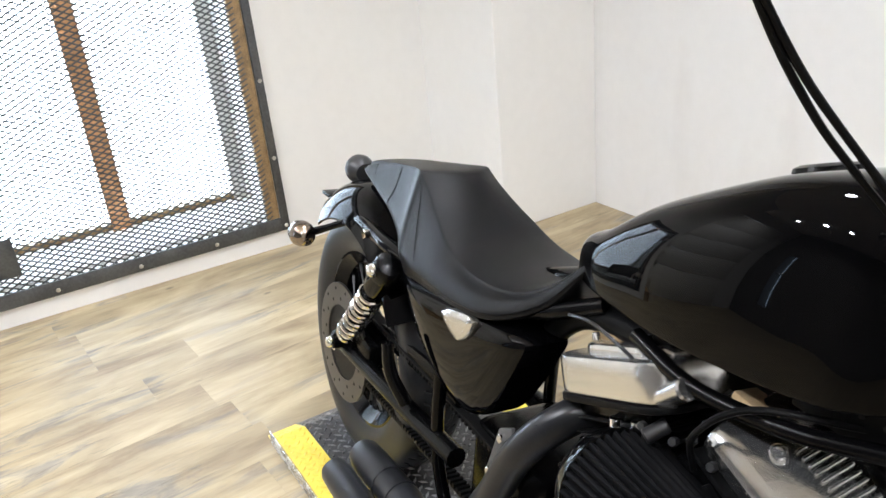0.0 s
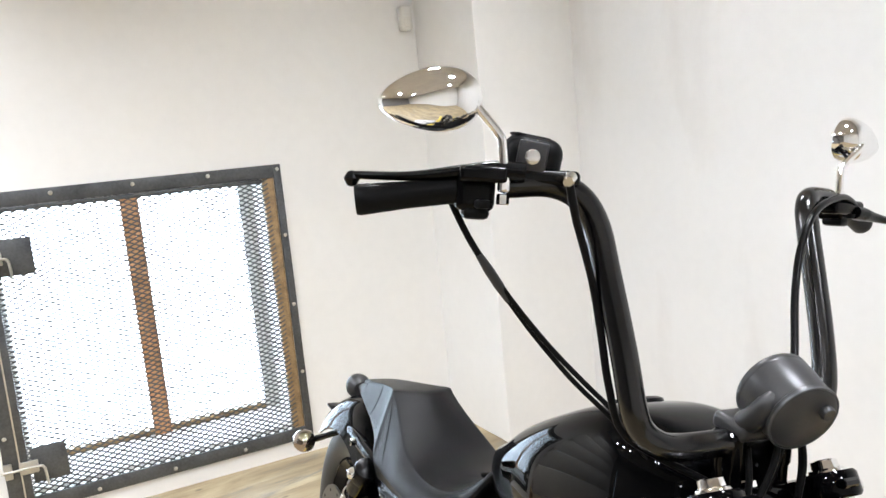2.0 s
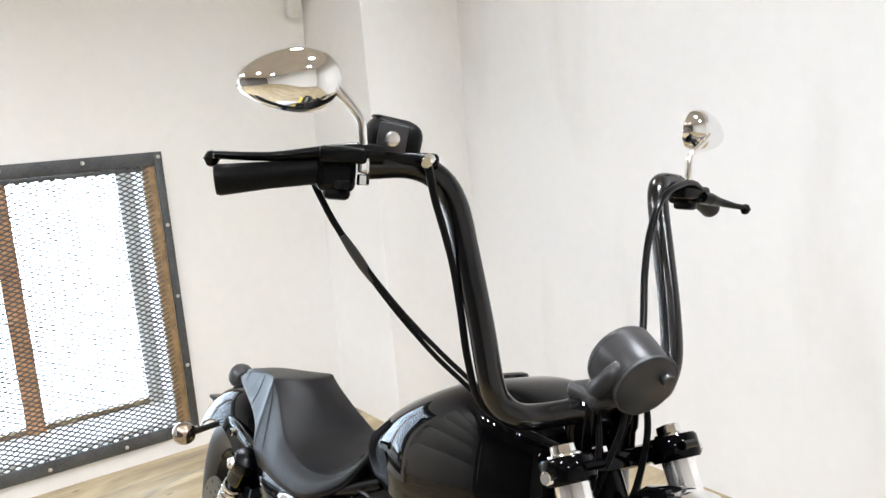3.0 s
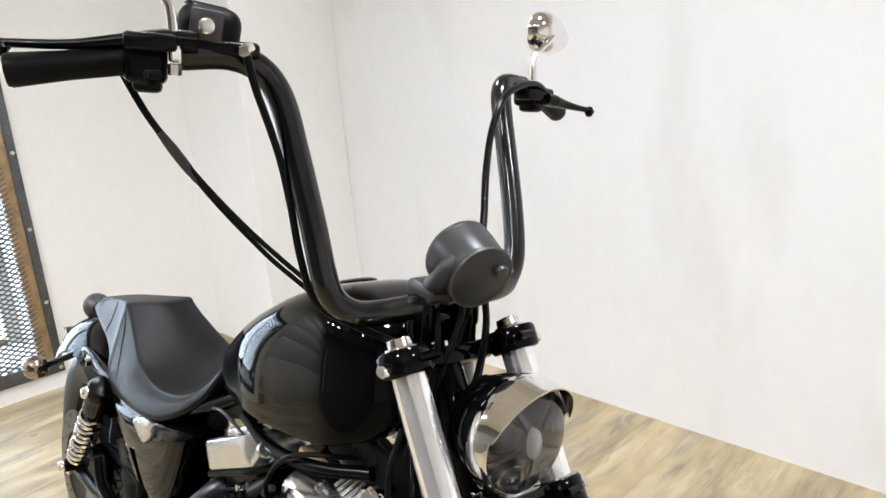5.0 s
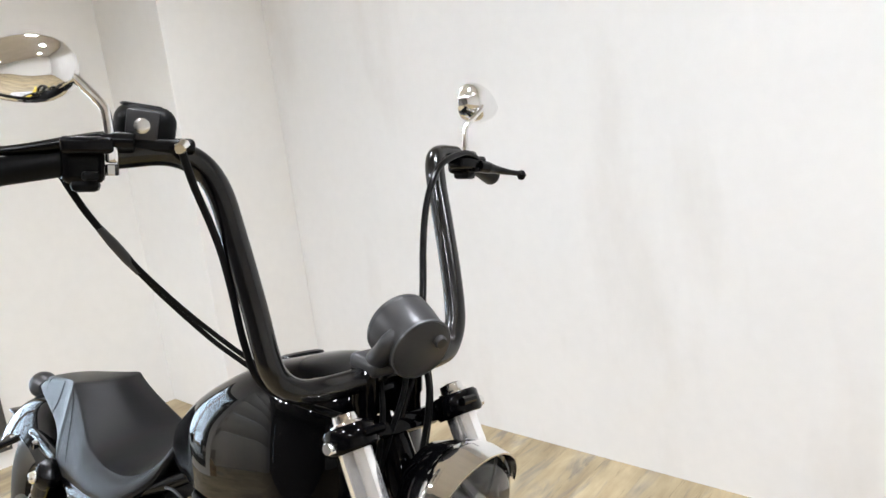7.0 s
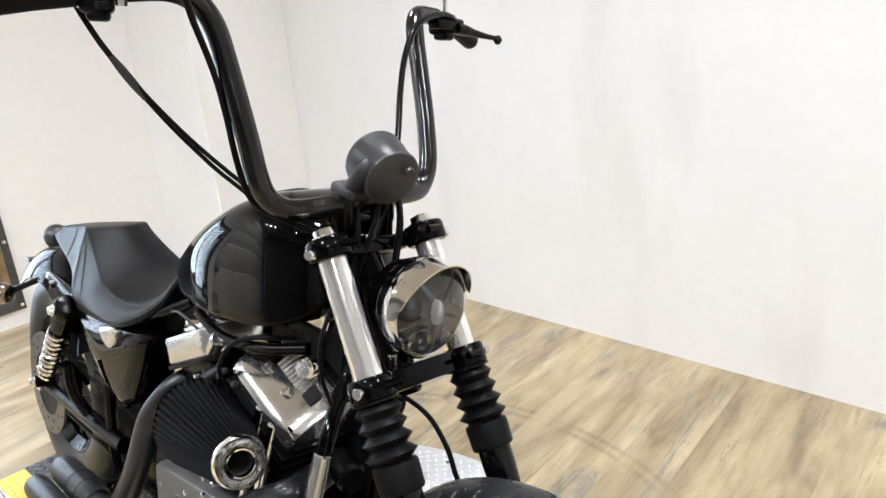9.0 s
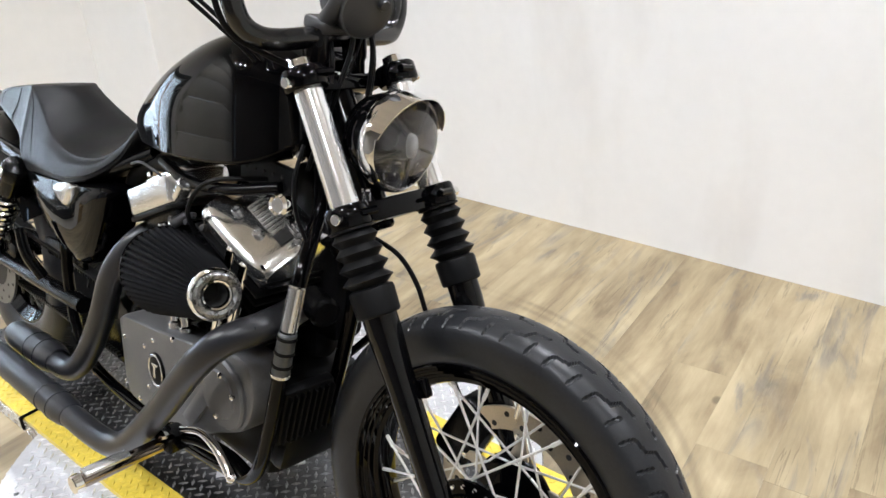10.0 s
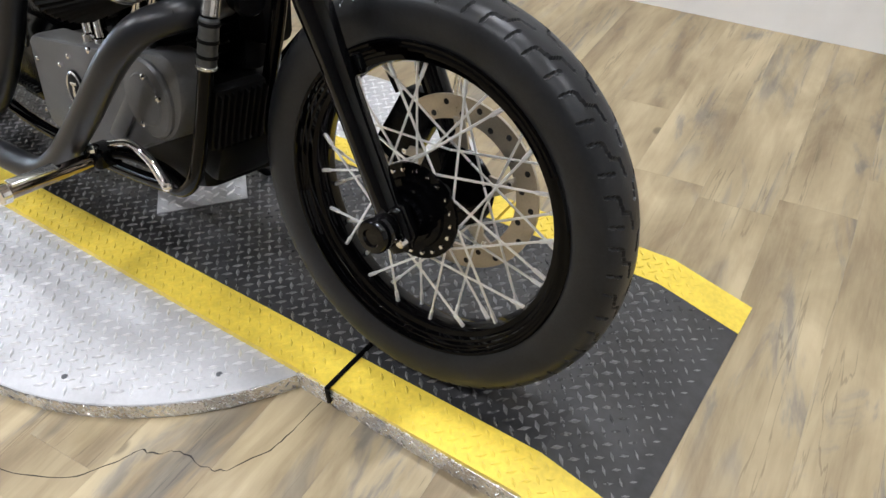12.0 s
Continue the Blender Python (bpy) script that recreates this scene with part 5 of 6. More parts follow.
# frame
FRAME = [((0.44, 0, 0.86), (0.2, 0, 0.80), (-0.1, 0, 0.74), (-0.35, 0, 0.66), (-0.60, 0, 0.62))]
part("backbone", tube(FRAME[0], 0.022, 12, 5), BLACK, bike)
part("neck", rod((0.435, 0, 0.80), (0.405, 0, 0.93), 0.036, 20), BLACK, bike)
for s in (-1, 1):
    part("seat_rail", tube([(-0.02, s * 0.07, 0.745), (-0.15, s * 0.11, 0.690), (-0.35, s * 0.125, 0.640), (-0.62, s * 0.125, 0.628)], 0.013, 10, 5), SATIN, bike, "black frame rail")
    part("down_tube", tube([(0.440, 0.02, 0.80), (0.478, 0.012, 0.66), (0.490, 0.008, 0.58), (0.466, 0.006, 0.47), (0.437, 0.004, 0.36), (0.40, 0.03, 0.27), (0.33, 0.10, 0.225), (0.1, 0.125, 0.20), (-0.25, 0.125, 0.20), (-0.36, 0.125, 0.28), (-0.38, 0.125, 0.45), (-0.36, 0.12, 0.62)] if s > 0 else [(0.432, s * 0.020, 0.82), (0.455, s * 0.036, 0.738), (0.474, s * 0.066, 0.70), (0.494, s * 0.104, 0.642), (0.492, s * 0.125, 0.56), (0.482, s * 0.131, 0.49), (0.452, s * 0.131, 0.38), (0.422, s * 0.131, 0.295), (0.385, s * 0.131, 0.248), (0.325, s * 0.131, 0.232), (0.1, s * 0.125, 0.20), (-0.25, s * 0.125, 0.20), (-0.36, s * 0.125, 0.28), (-0.38, s * 0.125, 0.45), (-0.36, s * 0.12, 0.62)], 0.0128, 14, 7), BLACK, bike, "black frame cradle tube")

# ---- engine ----
CR = Vector((0.208, 0, 0.257))


def cyl_pt(sign, n, y=0.0, along=0.0):
    """A point n up the cylinder that leans forward (sign 1) or back (-1)."""
    a = radians(22.5) * sign
    return CR + Vector((math.sin(a) * n + math.cos(a) * along, y, math.cos(a) * n - math.sin(a) * along))


def round_rect(lx, ly, r):
    """Outline of a rectangle with rounded corners."""
    return [(sx * (lx / 2 - r) + r * math.cos(radians(a0 + a)), sy * (ly / 2 - r) + r * math.sin(radians(a0 + a))) for sx, sy, a0 in ((1, 1, 0), (-1, 1, 90), (-1, -1, 180), (1, -1, 270)) for a in (0, 22, 45, 68, 90)]


case = part("crankcase", span(-0.10, 0.392, -0.10, 0.13, 0.222, 0.40, 0.03), MATTE, bike, "black cast crankcase")
part("gearbox", span(-0.32, -0.08, -0.09, 0.11, 0.21, 0.42, 0.03), SATIN, bike)
part("oil_pan", span(-0.20, 0.29, -0.06, 0.10, 0.188, 0.225, 0.012), SATIN, bike)
for sign in (-1, 1):
    back = -0.045 if sign > 0 else 0.0
    cyl = part("cylinder", lathe([(0.052, 0.12), (0.052, 0.42), (0, 0.42)], axis_m(cyl_pt(sign, 0, -0.02, back), cyl_pt(sign, 1, -0.02, back)), 28), MATTE, bike, "black finned cylinder")
    for k in range(12):
        n = 0.165 + k * 0.0205
        w = 0.148 if k < 8 else 0.172
        part("fin", box(w, w * 0.98, 0.0042, Matrix.Translation(cyl_pt(sign, n, -0.025, back)) @ pose(0, 0, 0, 0, 22.5 * sign, 0), 0.0018, 1), MATTE, cyl, smooth=False)
    part("cylinder_head", box(0.155, 0.155, 0.05 if sign > 0 else 0.06, Matrix.Translation(cyl_pt(sign, 0.395 if sign > 0 else 0.415, -0.025, back)) @ pose(0, 0, 0, 0, 22.5 * sign, 0), 0.012), SATIN, bike)
    if sign > 0:
        # one bright cast cover whose top slopes up to the middle of the machine
        rings = []
        for u, q in ((-0.164, 0.80), (-0.160, 0.92), (-0.152, 0.985), (-0.140, 1.0), (-0.02, 1.0), (0.012, 0.97), (0.030, 0.90), (0.038, 0.80)):
            sec = [(-0.100, 0.374), (-0.109, 0.386), (-0.111, 0.402), (-0.107, 0.412), (-0.098, 0.420), (-0.072, 0.440), (-0.046, 0.458), (-0.025, 0.469), (0.0, 0.474), (0.03, 0.472), (0.036, 0.374)]
            rings.append([cyl_pt(1, 0.400 + (n - 0.400) * q, -0.04 + (y + 0.04) * q, u) for y, n in sec])
        rb = part("rocker_box", loft(rings), ROCKER, bike, "bright satin aluminium rocker box", angle=28)
        part("rocker_gasket", box(0.205, 0.152, 0.008, Matrix.Translation(cyl_pt(1, 0.371, -0.036, -0.061)) @ pose(0, 0, 0, 0, 22.5, 0), 0.002), MATTE, rb)
        SM = Matrix.Translation(cyl_pt(1, 0.449, -0.060, -0.06)) @ pose(0, 0, 0, 0, 22.5, 0) @ pose(0, 0, 0, 34.5, 0, 0)
        for k in range(9):
            part("rocker_rib", box(0.0042, 0.038, 0.006, SM @ pose(-0.034 + k * 0.0092, 0.014, 0.001), 0.0012, 1), POLISH, rb, smooth=False)
        part("cover_window", box(0.026, 0.026, 0.003, SM @ pose(0.060, 0.008, 0.0005), 0.001), GAP, rb)
        for k in range(3):
            part("window_rib", box(0.024, 0.004, 0.006, SM @ pose(0.062, 0.026 + k * 0.007, 0.001), 0.001, 1), POLISH, rb, smooth=False)
        for bx, by in ((-0.042, -0.020), (0.024, -0.020), (-0.060, 0.030), (0.082, 0.026)):
            part("rocker_bolt", lathe([(0.0095, -0.004), (0.0095, 0.004), (0.0080, 0.0055), (0.0052, 0.0055), (0.0052, 0.002), (0, 0.002)], SM @ pose(bx, by, 0.002), 14), POLISH, rb)
    else:
        RM = Matrix.Translation(cyl_pt(sign, 0.452, -0.062, 0.018)) @ pose(0, 0, 0, 0, 22.0 * sign, 0)
        rb = part("rocker_box", plate(round_rect(0.222, 0.132, 0.040), 0.052, RM @ pose(0, 0, -0.026), 0.006), POLISH, bike, "satin aluminium rocker box")
        part("rocker_cover", plate(round_rect(0.176, 0.100, 0.030), 0.018, RM @ pose(0.008, 0.014, 0.020), 0.006), POLISH, rb)
        part("rocker_gasket", plate(round_rect(0.226, 0.136, 0.040), 0.009, RM @ pose(0, 0, -0.036), 0.002), MATTE, rb)
        for bx, by in ((-0.052, -0.024), (0.052, -0.024), (-0.05, 0.045), (0.05, 0.045)):
            part("rocker_bolt", lathe([(0, 0.010), (0.004, 0.010), (0.0055, 0.008), (0.0062, 0.0)], RM @ pose(bx, by, 0.042), 10), POLISH, rb)
    part("insulator", plate([(-0.03, -0.018), (0.012, -0.022), (0.034, -0.004), (0.016, 0.020), (-0.022, 0.016)], 0.010, Matrix.Translation((0.235, -0.055, 0.722) if sign > 0 else (-0.005, -0.055, 0.702)) @ pose(0, 0, 0, 0, 16 * sign, 12), 0.002), GASKET, bike, "tan fibre insulator")
    for k, dx in enumerate((-0.02, 0.022)):
        base = Vector((0.208 + sign * 0.062 + dx, -0.118, 0.425))
        top = cyl_pt(sign, 0.40, -0.105, -sign * 0.035 + dx)
        pr = part("pushrod_tube", rod(base, top, 0.0105, 16), CHROME, bike, "chrome pushrod tube")
        part("tube_collar", rod(base, base + (top - base) * 0.13, 0.0155, 16), POLISH, pr)
    part("lifter_block", box(0.075, 0.045, 0.05, Matrix.Translation((0.208 + sign * 0.062, -0.118, 0.415)) @ pose(0, 0, 0, 0, 10 * sign, 0), 0.006), POLISH, bike)
    part("mount_bracket", box(0.07, 0.02, 0.075, Matrix.Translation(cyl_pt(sign, 0.52, 0.0, 0.02 + back)) @ pose(0, 0, 0, 0, 22 * sign, 0), 0.005), MATTE, bike)

cam_line = [(-0.066, 0.400), (-0.060, 0.320), (-0.045, 0.246), (0.03, 0.236), (0.14, 0.246), (0.235, 0.268), (0.32, 0.312), (0.395, 0.352), (0.428, 0.41), (0.424, 0.47), (0.385, 0.488), (0.30, 0.468), (0.20, 0.452), (0.10, 0.436), (0.02, 0.425), (-0.04, 0.418)]
outline = [(x, z) for x, z in through_rows(cam_line + [cam_line[0]], 3)[:-1]]
rings = []
for y, q in ((-0.09, 1.0), (-0.138, 1.0), (-0.146, 0.985), (-0.149, 0.955)):
    rings.append([(0.18 + (x - 0.18) * q, y, 0.36 + (z - 0.36) * q) for x, z in outline])
cover = part("cam_cover", loft(rings), CASTGREY, bike, "grey cast gearcase cover", angle=30)
IG = axis_m((0.345, -0.148, 0.405), (0.345, -1, 0.405))
part("ignition_cover", lathe([(0.066, -0.004), (0.066, 0.006), (0.062, 0.010), (0.045, 0.011), (0.042, 0.014), (0, 0.015)], IG, 40), CASTGREY, cover, "round grey ignition cover")
part("cover_rib", plate([(0.20, 0.30), (0.235, 0.29), (0.33, 0.40), (0.31, 0.43)], 0.010, pose(0, -0.147, 0, 90, 0, 0), 0.003), CASTGREY, cover)
EM = axis_m((0.099, -0.149, 0.349), (0.099, -1, 0.349))
em = part("emblem", lathe([(0.030, 0.0), (0.030, 0.004), (0.028, 0.005), (0, 0.005)], EM, 36, squash=(1, 1.22) if abs((EM.to_3x3() @ Vector((0, 1, 0))).z) > 0.5 else (1.22, 1)), MATTE, cover, "black oval emblem with a silver ring")
sq = (1, 1.22) if abs((EM.to_3x3() @ Vector((0, 1, 0))).z) > 0.5 else (1.22, 1)
part("emblem_ring", lathe([(0.024, 0.005), (0.0265, 0.0068), (0.029, 0.005)], EM, 36, squash=sq), POLISH, em)
part("emblem_bar", join(box(0.009, 0.003, 0.030, pose(0.099, -0.1555, 0.349, 0, 6, 0), 0.001), box(0.022, 0.003, 0.006, pose(0.101, -0.1555, 0.362, 0, -8, 0), 0.001)), POLISH, em, smooth=False)
for bx, bz in ((0.092, 0.410), (0.055, 0.385), (0.064, 0.300), (-0.030, 0.375), (0.355, 0.447), (0.337, 0.362), (0.39, 0.42), (0.02, 0.255), (-0.04, 0.27), (0.25, 0.29), (0.30, 0.455), (0.17, 0.44)):
    part("cover_screw", lathe([(0, 0.006), (0.003, 0.0058), (0.0055, 0.004), (0.0060, 0)], axis_m((bx, -0.149 - (0.012 if 0.30 < bx < 0.4 and bz < 0.45 else 0), bz), (bx, -1, bz)), 10), CHROME, cover)

# cone air filter
FB, FF = Vector((0.118, -0.128, 0.556)), Vector((0.418, -0.200, 0.620))
fm = axis_m(FB, FF)
fl = (FF - FB).length
prof_n = 44
filt = part("air_filter", lathe([(0, -0.066), (0.03, -0.064), (0.052, -0.056), (0.066, -0.044), (0.075, -0.030), (0.0815, -0.014), (0.0825, 0.002), (0.080, 0.004), (0.05, 0.004)], fm, 44), FORKBLACK, bike, "black pleated cone air filter")
bm = bmesh.new()
rows = []
for t in np.linspace(0, 1, 9):
    r = 0.080 - 0.041 * t
    ring = []
    for k in range(prof_n * 4):
        a = 2 * math.pi * k / (prof_n * 4)
        fold = (0.0035, 0.001, -0.0045, 0.001)[k % 4]
        ring.append(fm @ Vector(((r + fold) * math.cos(a), (r + fold) * math.sin(a), 0.004 + t * (fl - 0.022))))
    rows.append(ring)
part("pleats", loft(rows, False, bm), FILTERFILL, filt, "black cotton pleats", angle=20)
part("end_ring", lathe([(0.039, fl - 0.022), (0.0412, fl - 0.019), (0.0412, fl - 0.006), (0.0395, fl - 0.001), (0.0380, fl + 0.001), (0.0365, fl - 0.001)], fm, 44), CHROME, filt, "chrome end ring")
part("end_cap", lathe([(0.0370, fl - 0.004), (0.0355, fl + 0.001), (0.031, fl + 0.003), (0.025, fl + 0.001), (0.0235, fl - 0.004)], fm, 44), ENGRAVED, filt, "mottled engraved chrome face")
part("inner_ring", lathe([(0.0238, fl - 0.004), (0.0226, fl + 0.002), (0.0200, fl + 0.001), (0.0185, fl - 0.006), (0.0185, fl - 0.03)], fm, 36), CHROME, filt)
for k in range(9):
    a = 2 * math.pi * k / 9
    part("plate_screw", lathe([(0, -0.006), (0.003, -0.0055), (0.0045, -0.003), (0.005, 0.0)], fm @ pose(0.063 * math.cos(a), 0.063 * math.sin(a), -0.046), 10), CHROME, filt)
part("throat", lathe([(0.0185, fl - 0.006), (0.017, fl - 0.05), (0, fl - 0.051)], fm, 24), GAP, filt)
part("intake_elbow", tube([FB + Vector((-0.02, 0.0, -0.005)), FB + Vector((-0.005, 0.04, 0.0)), (0.17, -0.06, 0.57), (0.20, -0.02, 0.575)], 0.034, 16, 6), SATIN, bike)
part("carburettor", box(0.09, 0.09, 0.11, pose(0.208, -0.055, 0.585), 0.014), SATIN, bike, "dark carburettor between the cylinders")
for p in ((0.175, -0.11, 0.66), (0.205, -0.115, 0.68), (0.165, -0.11, 0.705), (0.235, -0.112, 0.665), (0.128, -0.115, 0.655)):
    part("engine_bolt", rod(p, (p[0] + 0.002, p[1] - 0.009, p[2] + 0.002), 0.0060, 6), GREYMET, bike)
part("fuel_fitting", rod((0.145, -0.11, 0.70), (0.185, -0.118, 0.735), 0.014, 14), POLISH, bike)
part("fuel_fitting", rod((0.15, -0.10, 0.665), (0.140, -0.125, 0.648), 0.010, 12), GREYMET, bike)

# exhaust
PF = [(0.41, -0.04, 0.556), (0.438, -0.090, 0.563), (0.450, -0.145, 0.562), (0.425, -0.192, 0.545), (0.383, -0.213, 0.502), (0.330, -0.220, 0.443), (0.272, -0.224, 0.376), (0.202, -0.228, 0.303), (0.145, -0.232, 0.250), (0.09, -0.237, 0.215), (0.02, -0.241, 0.200), (-0.13, -0.2455, 0.192), (-0.5, -0.247, 0.166)]
part("exhaust_pipe", tube(PF, 0.0246, 22, 7), HEAT, bike, "heat-shielded black front exhaust pipe")
PR = [(0.0, -0.03, 0.6), (-0.02, -0.09, 0.585), (-0.045, -0.125, 0.55), (-0.072, -0.142, 0.508), (-0.098, -0.148, 0.462), (-0.128, -0.153, 0.395), (-0.178, -0.16, 0.31), (-0.228, -0.17, 0.242), (-0.29, -0.178, 0.205), (-0.4, -0.18, 0.198), (-0.58, -0.182, 0.186)]
part("exhaust_pipe", tube(PR, 0.0262, 22, 7), HEAT, bike, "heat-shielded black rear exhaust pipe")
for a, b2, wide in (((-0.345, -0.1775, 0.2025), (-0.60, -0.182, 0.184), 1.0), ((-0.10, -0.245, 0.1945), (-0.60, -0.248, 0.158), 0.86)):
    n = (Vector(b2) - Vector(a)).length
    mf = part("muffler", lathe([(0.027, 0.0), (0.030, 0.002), (0.0355, 0.03), (0.037, 0.05), (0.037, n - 0.05), (0.035, n - 0.01), (0.033, n), (0.030, n), (0.029, n - 0.04), (0, n - 0.04)], axis_m(a, b2) @ Matrix.Diagonal((wide, wide, 1, 1)), 30), HEAT, bike, "matte black muffler")
    for k in (0.06, 0.12):
        part("clamp_band", lathe([(0.0372, k), (0.0388, k + 0.001), (0.0388, k + 0.009), (0.0372, k + 0.010)], axis_m(a, b2) @ Matrix.Diagonal((wide, wide, 1, 1)), 30), HEAT, mf)
part("exhaust_bracket", plate([(-0.215, 0.375), (-0.16, 0.355), (-0.135, 0.43), (-0.15, 0.49), (-0.185, 0.47)], 0.008, pose(0, -0.108, 0, 90, 0, 0), 0.002), CASTGREY, bike, "grey exhaust bracket")
for p in ((-0.195, -0.114, 0.385), (-0.168, -0.114, 0.462)):
    part("bracket_bolt", rod(p, (p[0], p[1] - 0.012, p[2]), 0.008, 8), CHROME, bike)

# front of the frame
DT = [Vector(p) for p in ((0.496, -0.108, 0.638), (0.4935, -0.1245, 0.565), (0.482, -0.1315, 0.488))]
sl = part("tube_sleeve", rod(DT[1], DT[2], 0.0150, 18), STEEL, bike, "grey clamped sleeve on the frame tube")
part("bright_sleeve", rod(DT[0], DT[1], 0.0138, 18), POLISH, bike)
for q in (0.12, 0.45, 0.75, 0.97):
    c = DT[1] + (DT[2] - DT[1]) * q
    part("band", lathe([(0.0155, -0.003), (0.0168, -0.002), (0.0168, 0.002), (0.0155, 0.003)], axis_m(c, c + DT[2] - DT[1]), 18), MATTE if q < 0.9 else POLISH, sl)
part("oil_filter", lathe([(0.0, 0.0), (0.030, 0.0), (0.037, 0.006), (0.038, 0.07), (0.030, 0.078), (0.028, 0.074), (0, 0.073)], axis_m((0.430, -0.035, 0.578), (0.60, -0.075, 0.565)) @ Matrix.Diagonal((0.68, 0.68, 0.85, 1)), 28), SATIN, bike, "black spin-on oil filter")
reg = part("regulator", box(0.022, 0.100, 0.115, pose(0.450, -0.065, 0.39, 0, 15, 0), 0.005), MATTE, bike, "black finned voltage regulator")
for k in range(8):
    part("cooling_fin", box(0.014, 0.0035, 0.100, pose(0.464, -0.108 + k * 0.0125, 0.387, 0, 15, 0), 0.001, 1), MATTE, reg, smooth=False)
part("lower_cover", box(0.08, 0.13, 0.085, pose(0.395, -0.03, 0.302, 0, 18, 0), 0.02), MATTE, bike)
part("stand_rod", rod((0.40, 0.05, 0.418), (0.53, 0.05, 0.545), 0.007, 10), SATIN, bike, "thin black rod beside the far frame tube")
part("horn", lathe([(0, 0), (0.036, 0.002), (0.040, 0.008), (0.038, 0.02), (0.02, 0.03), (0, 0.03)], axis_m((0.43, 0.05, 0.66), (0.5, 0.02, 0.66)), 24), SATIN, bike)
part("ignition_switch", lathe([(0, 0.0), (0.017, 0.0), (0.019, 0.004), (0.019, 0.022), (0.015, 0.027), (0.012, 0.024), (0, 0.024)], axis_m((0.425, -0.075, 0.745), (0.45, -0.2, 0.76)), 20), CHROME, bike, "chrome ignition switch")
part("coil_bracket", box(0.15, 0.012, 0.055, pose(0.35, -0.06, 0.775, 0, 4, 0), 0.004), MATTE, bike)
for k in range(5):
    part("bracket_rivet", rod((0.30 + k * 0.025, -0.067, 0.782), (0.30 + k * 0.025, -0.070, 0.782), 0.003, 8), GAP, bike)
part("breather_hose", tube([(-0.150, -0.060, 0.615), (-0.130, -0.062, 0.662), (-0.082, -0.060, 0.703), (-0.02, -0.060, 0.722), (0.06, -0.062, 0.730), (0.13, -0.07, 0.726)], [0.021, 0.021, 0.021, 0.02, 0.018, 0.016], 14, 7), MATTE, bike, "fat black rubber hose under the seat")
part("hose_clamp", lathe([(0.0212, -0.008), (0.0228, -0.006), (0.0228, 0.006), (0.0212, 0.008)], axis_m((-0.142, -0.061, 0.635), (-0.130, -0.062, 0.662)), 18), MATTE, bike)
part("fuel_line", tube([(-0.06, -0.10, 0.72), (0.0, -0.11, 0.735), (0.06, -0.112, 0.730), (0.10, -0.105, 0.715)], 0.0025, 8, 6), GREYMET, bike)
part("spark_lead", tube([(0.36, -0.06, 0.77), (0.27, -0.12, 0.755), (0.22, -0.135, 0.70), (0.215, -0.12, 0.65)], 0.0042, 8, 7), MATTE, bike)
part("frame_edge", tube([(0.08, -0.105, 0.752), (0.18, -0.11, 0.735), (0.30, -0.10, 0.745), (0.40, -0.07, 0.765)], 0.010, 10, 6), SATIN, bike)
part("clutch_line", tube([(0.445, -0.06, 0.84), (0.455, -0.085, 0.79), (0.468, -0.09, 0.74), (0.478, -0.08, 0.70)], 0.0034, 8, 6), MATTE, bike)

# footpeg and pedal
peg = part("footpeg", rod((0.231, -0.205, 0.276), (0.241, -0.362, 0.270), 0.0130, 14), SMOKECHROME, bike, "chromed footpeg with a bright worn pad")
part("peg_pad", box(0.024, 0.080, 0.006, pose(0.238, -0.315, 0.285, 2, 0, 3), 0.002), POLISH, peg, "bright worn pad")
part("peg_end", rod((0.241, -0.358, 0.270), (0.242, -0.374, 0.269), 0.0165, 14), CHROME, peg)
part("peg_clevis", box(0.05, 0.05, 0.035, pose(0.230, -0.19, 0.278, 0, 0, 4), 0.008), BLACK, peg)
part("peg_bolt", rod((0.246, -0.215, 0.297), (0.246, -0.215, 0.304), 0.009, 8), CHROME, peg)
part("peg_mount", tube([(0.230, -0.19, 0.28), (0.27, -0.165, 0.285), (0.33, -0.14, 0.27), (0.38, -0.13, 0.25)], 0.012, 10, 6), BLACK, bike)
part("brake_pedal", tube([(0.255, -0.185, 0.305), (0.30, -0.175, 0.318), (0.345, -0.170, 0.305), (0.38, -0.168, 0.278), (0.396, -0.170, 0.270), (0.402, -0.170, 0.267)], [0.008, 0.007, 0.008, 0.010, 0.0105, 0.0035], 12, 6), CHROME, bike, "chromed brake pedal")
part("pedal_rod", tube([(0.20, -0.15, 0.265), (0.10, -0.14, 0.245), (-0.05, -0.13, 0.235)], 0.006, 8, 4), SATIN, bike)
part("passenger_peg", tube([(-0.47, -0.15, 0.37), (-0.49, -0.175, 0.43), (-0.50, -0.18, 0.49)], [0.014, 0.013, 0.012], 12, 5), SATIN, bike, "folded black passenger peg")
part("side_stand", tube([(0.10, 0.11, 0.20), (0.11, 0.20, 0.10), (0.12, 0.26, 0.045)], 0.012, 10, 4), SATIN, bike)
# drive belt, lower and upper run
for z0, z1 in ((0.245, 0.225), (0.40, 0.415)):
    b = bmesh.new()
    a, c = Vector((-0.20, -0.085, z0)), Vector((-0.86, -0.085, z1))
    d = (c - a).normalized()
    box((c - a).length, 0.028, 0.006, Matrix.Translation((a + c) / 2) @ pose(0, 0, 0, 0, math.degrees(math.atan2(c.z - a.z, -(c.x - a.x))), 0), 0.001, 1, b)
    for k in range(46):
        p = a + d * (0.014 * k + 0.01)
        box(0.007, 0.028, 0.007, Matrix.Translation(p + Vector((0, 0, -0.006 if z0 > 0.3 else 0.006))), 0.0, 1, b)
    part("drive_belt", b, MATTE, bike, "toothed rubber drive belt", smooth=False)
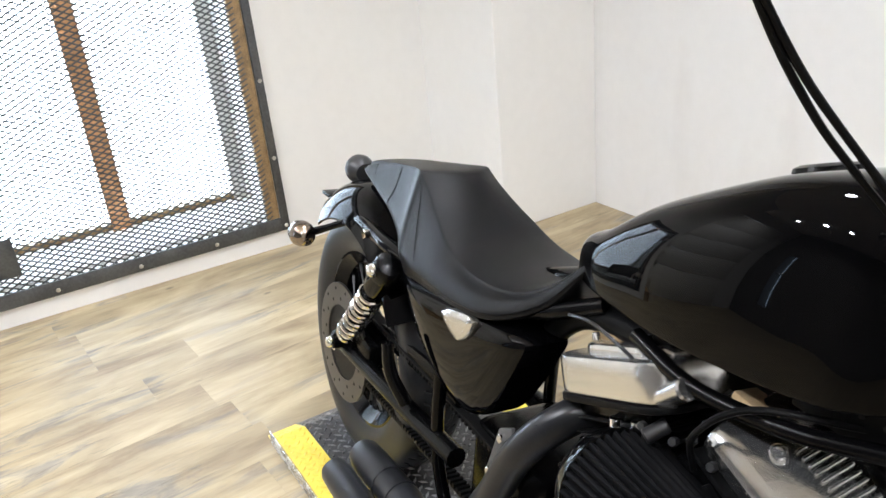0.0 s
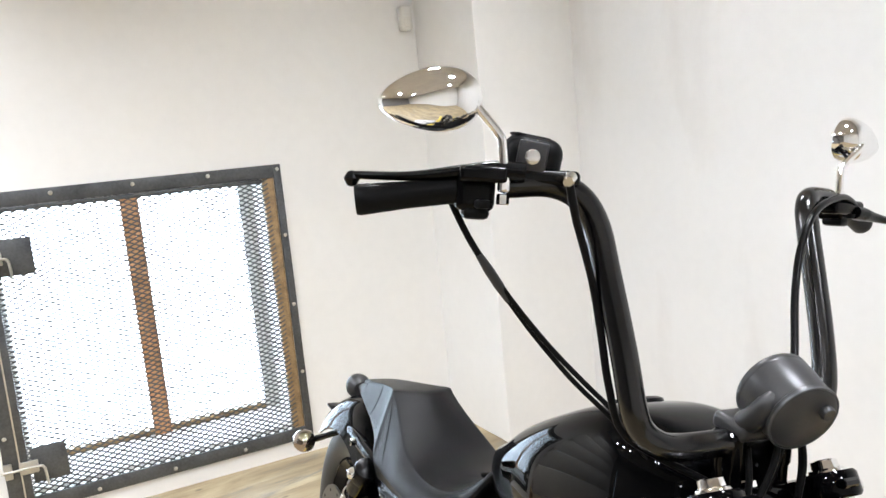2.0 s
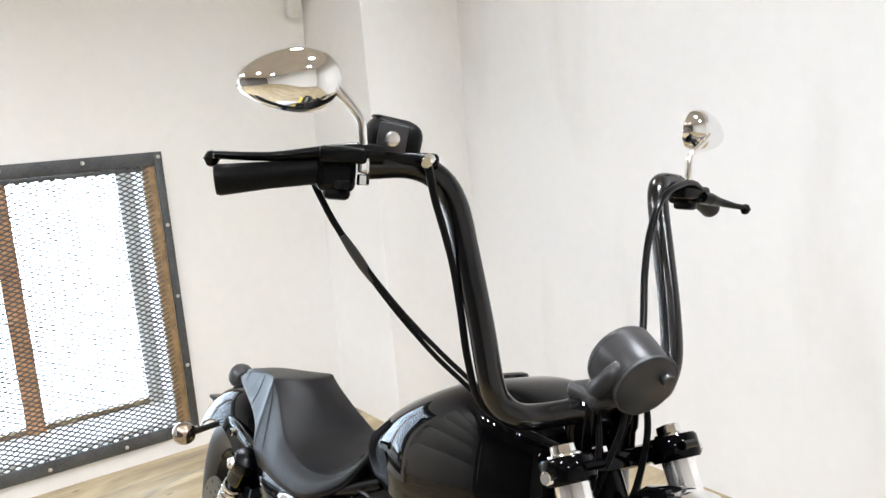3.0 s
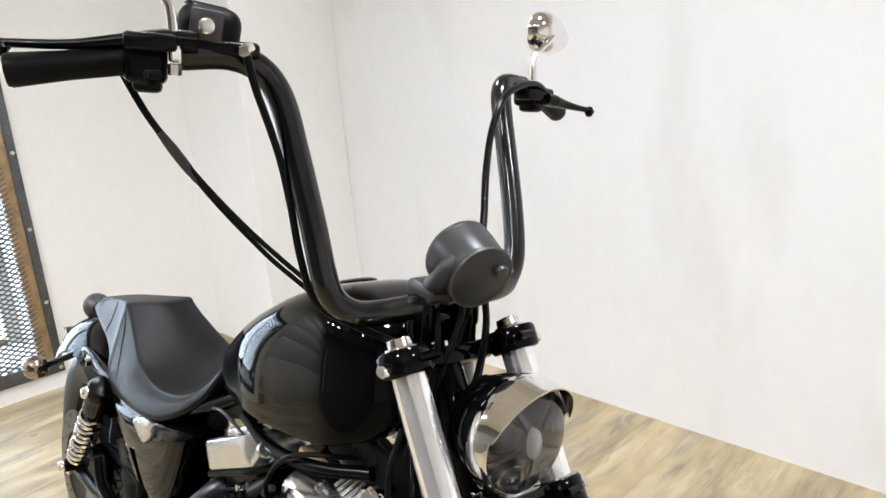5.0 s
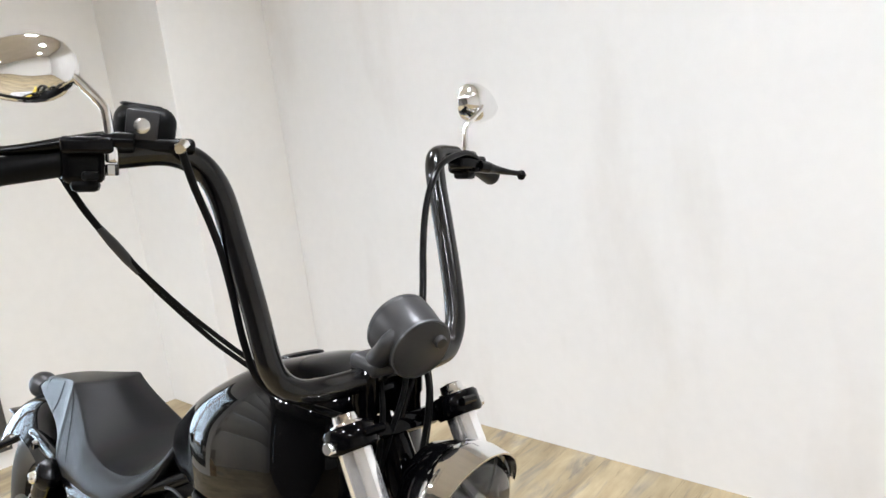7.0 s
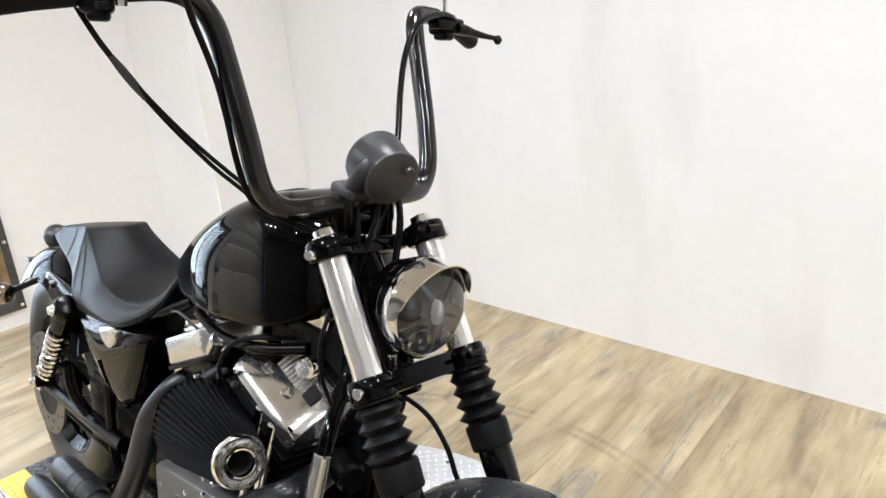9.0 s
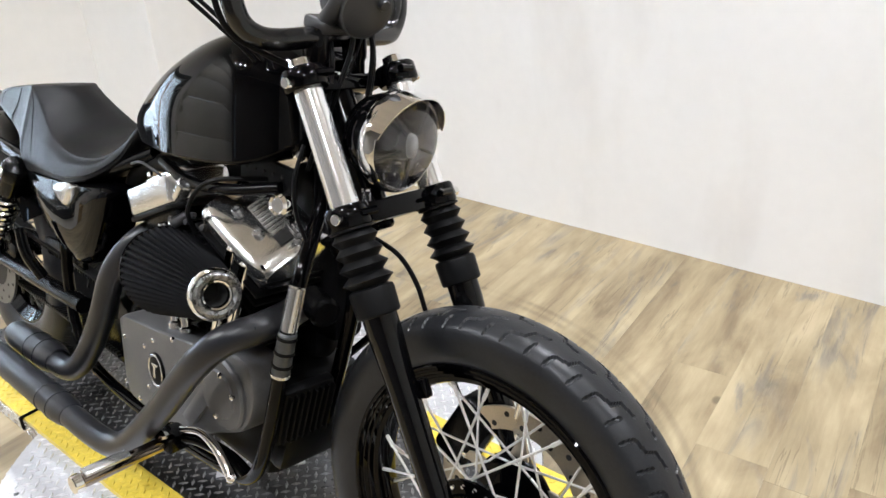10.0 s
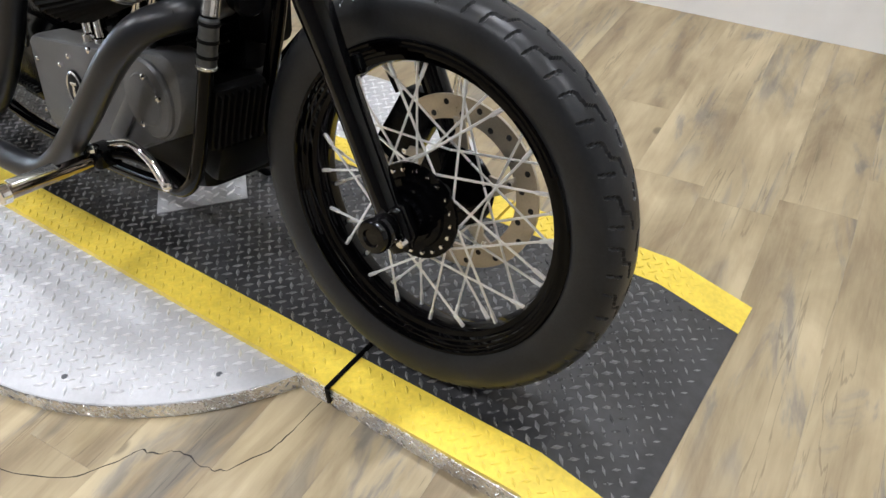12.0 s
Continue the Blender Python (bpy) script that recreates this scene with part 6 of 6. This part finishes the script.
part("rear_caliper", box(0.11, 0.05, 0.07, pose(-0.75, -0.115, 0.36, 0, 10, 0), 0.012), SATIN, bike)
# added dark blocks, no engine parts: they stand for shade between the cylinders
part("engine_shade_fill", span(-0.05, 0.36, 0.03, 0.10, 0.40, 0.72, 0.03), FILTERFILL, bike)
part("head_shade_fill", span(0.35, 0.430, 0.02, 0.09, 0.47, 0.73, 0.02), FILTERFILL, bike)

# floor planks, laid across the room
PW, PL = 0.165, 1.22
plank_rng = random.Random(4)
widths = {}
SKEW = radians(5.0)  # the boards lie a little askew to the walls
LAY = Matrix.Rotation(SKEW, 4, "Z")
x = -3.4
while x < 3.7:
    tilt = (x + PW / 2) * math.sin(SKEW)
    south, north = round((-3.68 - tilt) / math.cos(SKEW), 2), round((WY + 0.08 - tilt) / math.cos(SKEW), 2)
    y = south - plank_rng.uniform(0.22, 0.77)
    while y < north:
        lo, hi = max(y, south), min(y + PL, north)
        mid = LAY @ Vector((x + PW / 2, (lo + hi) / 2, 0))
        if hi - lo > 0.0015 and -2.98 < mid.x < 3.85:
            key = round(hi - lo, 3)
            if key not in widths:
                bm = span(-PW / 2 + 0.00015, PW / 2 - 0.00015, -key / 2 + 0.00015, key / 2 - 0.00015, -0.004, 0.0)
                o = part("plank", bm, WOOD, floor, smooth=False)
                widths[key] = o
            else:
                o = widths[key].copy()
                scene.collection.objects.link(o)
            o.location = mid
            o.rotation_euler = (0, 0, SKEW)
        y += PL
    x += PW


# the cut and lifting seam in the vinyl beside the turntable
SEAM = [(0.22, -0.76), (0.398, -0.693), (0.463, -0.618), (0.478, -0.579), (0.505, -0.566), (0.541, -0.540), (0.594, -0.538), (0.631, -0.522), (0.665, -0.452), (0.669, -0.402), (0.672, -0.332)]
seam_rng = random.Random(9)
torn = [Vector((p[0] + seam_rng.uniform(-0.0025, 0.0025), p[1] + seam_rng.uniform(-0.0025, 0.0025), 0.0)) for p in smooth_path([Vector((x, y, 0.0)) for x, y in SEAM], 5)]
bm = tube(torn, [seam_rng.uniform(0.0004, 0.0015) for _ in torn], 6, 2)
bmesh.ops.scale(bm, vec=(1, 1, 0.4), verts=bm.verts)
part("seam", bm, GAP, floor, "dark torn seam in the vinyl", smooth=False)
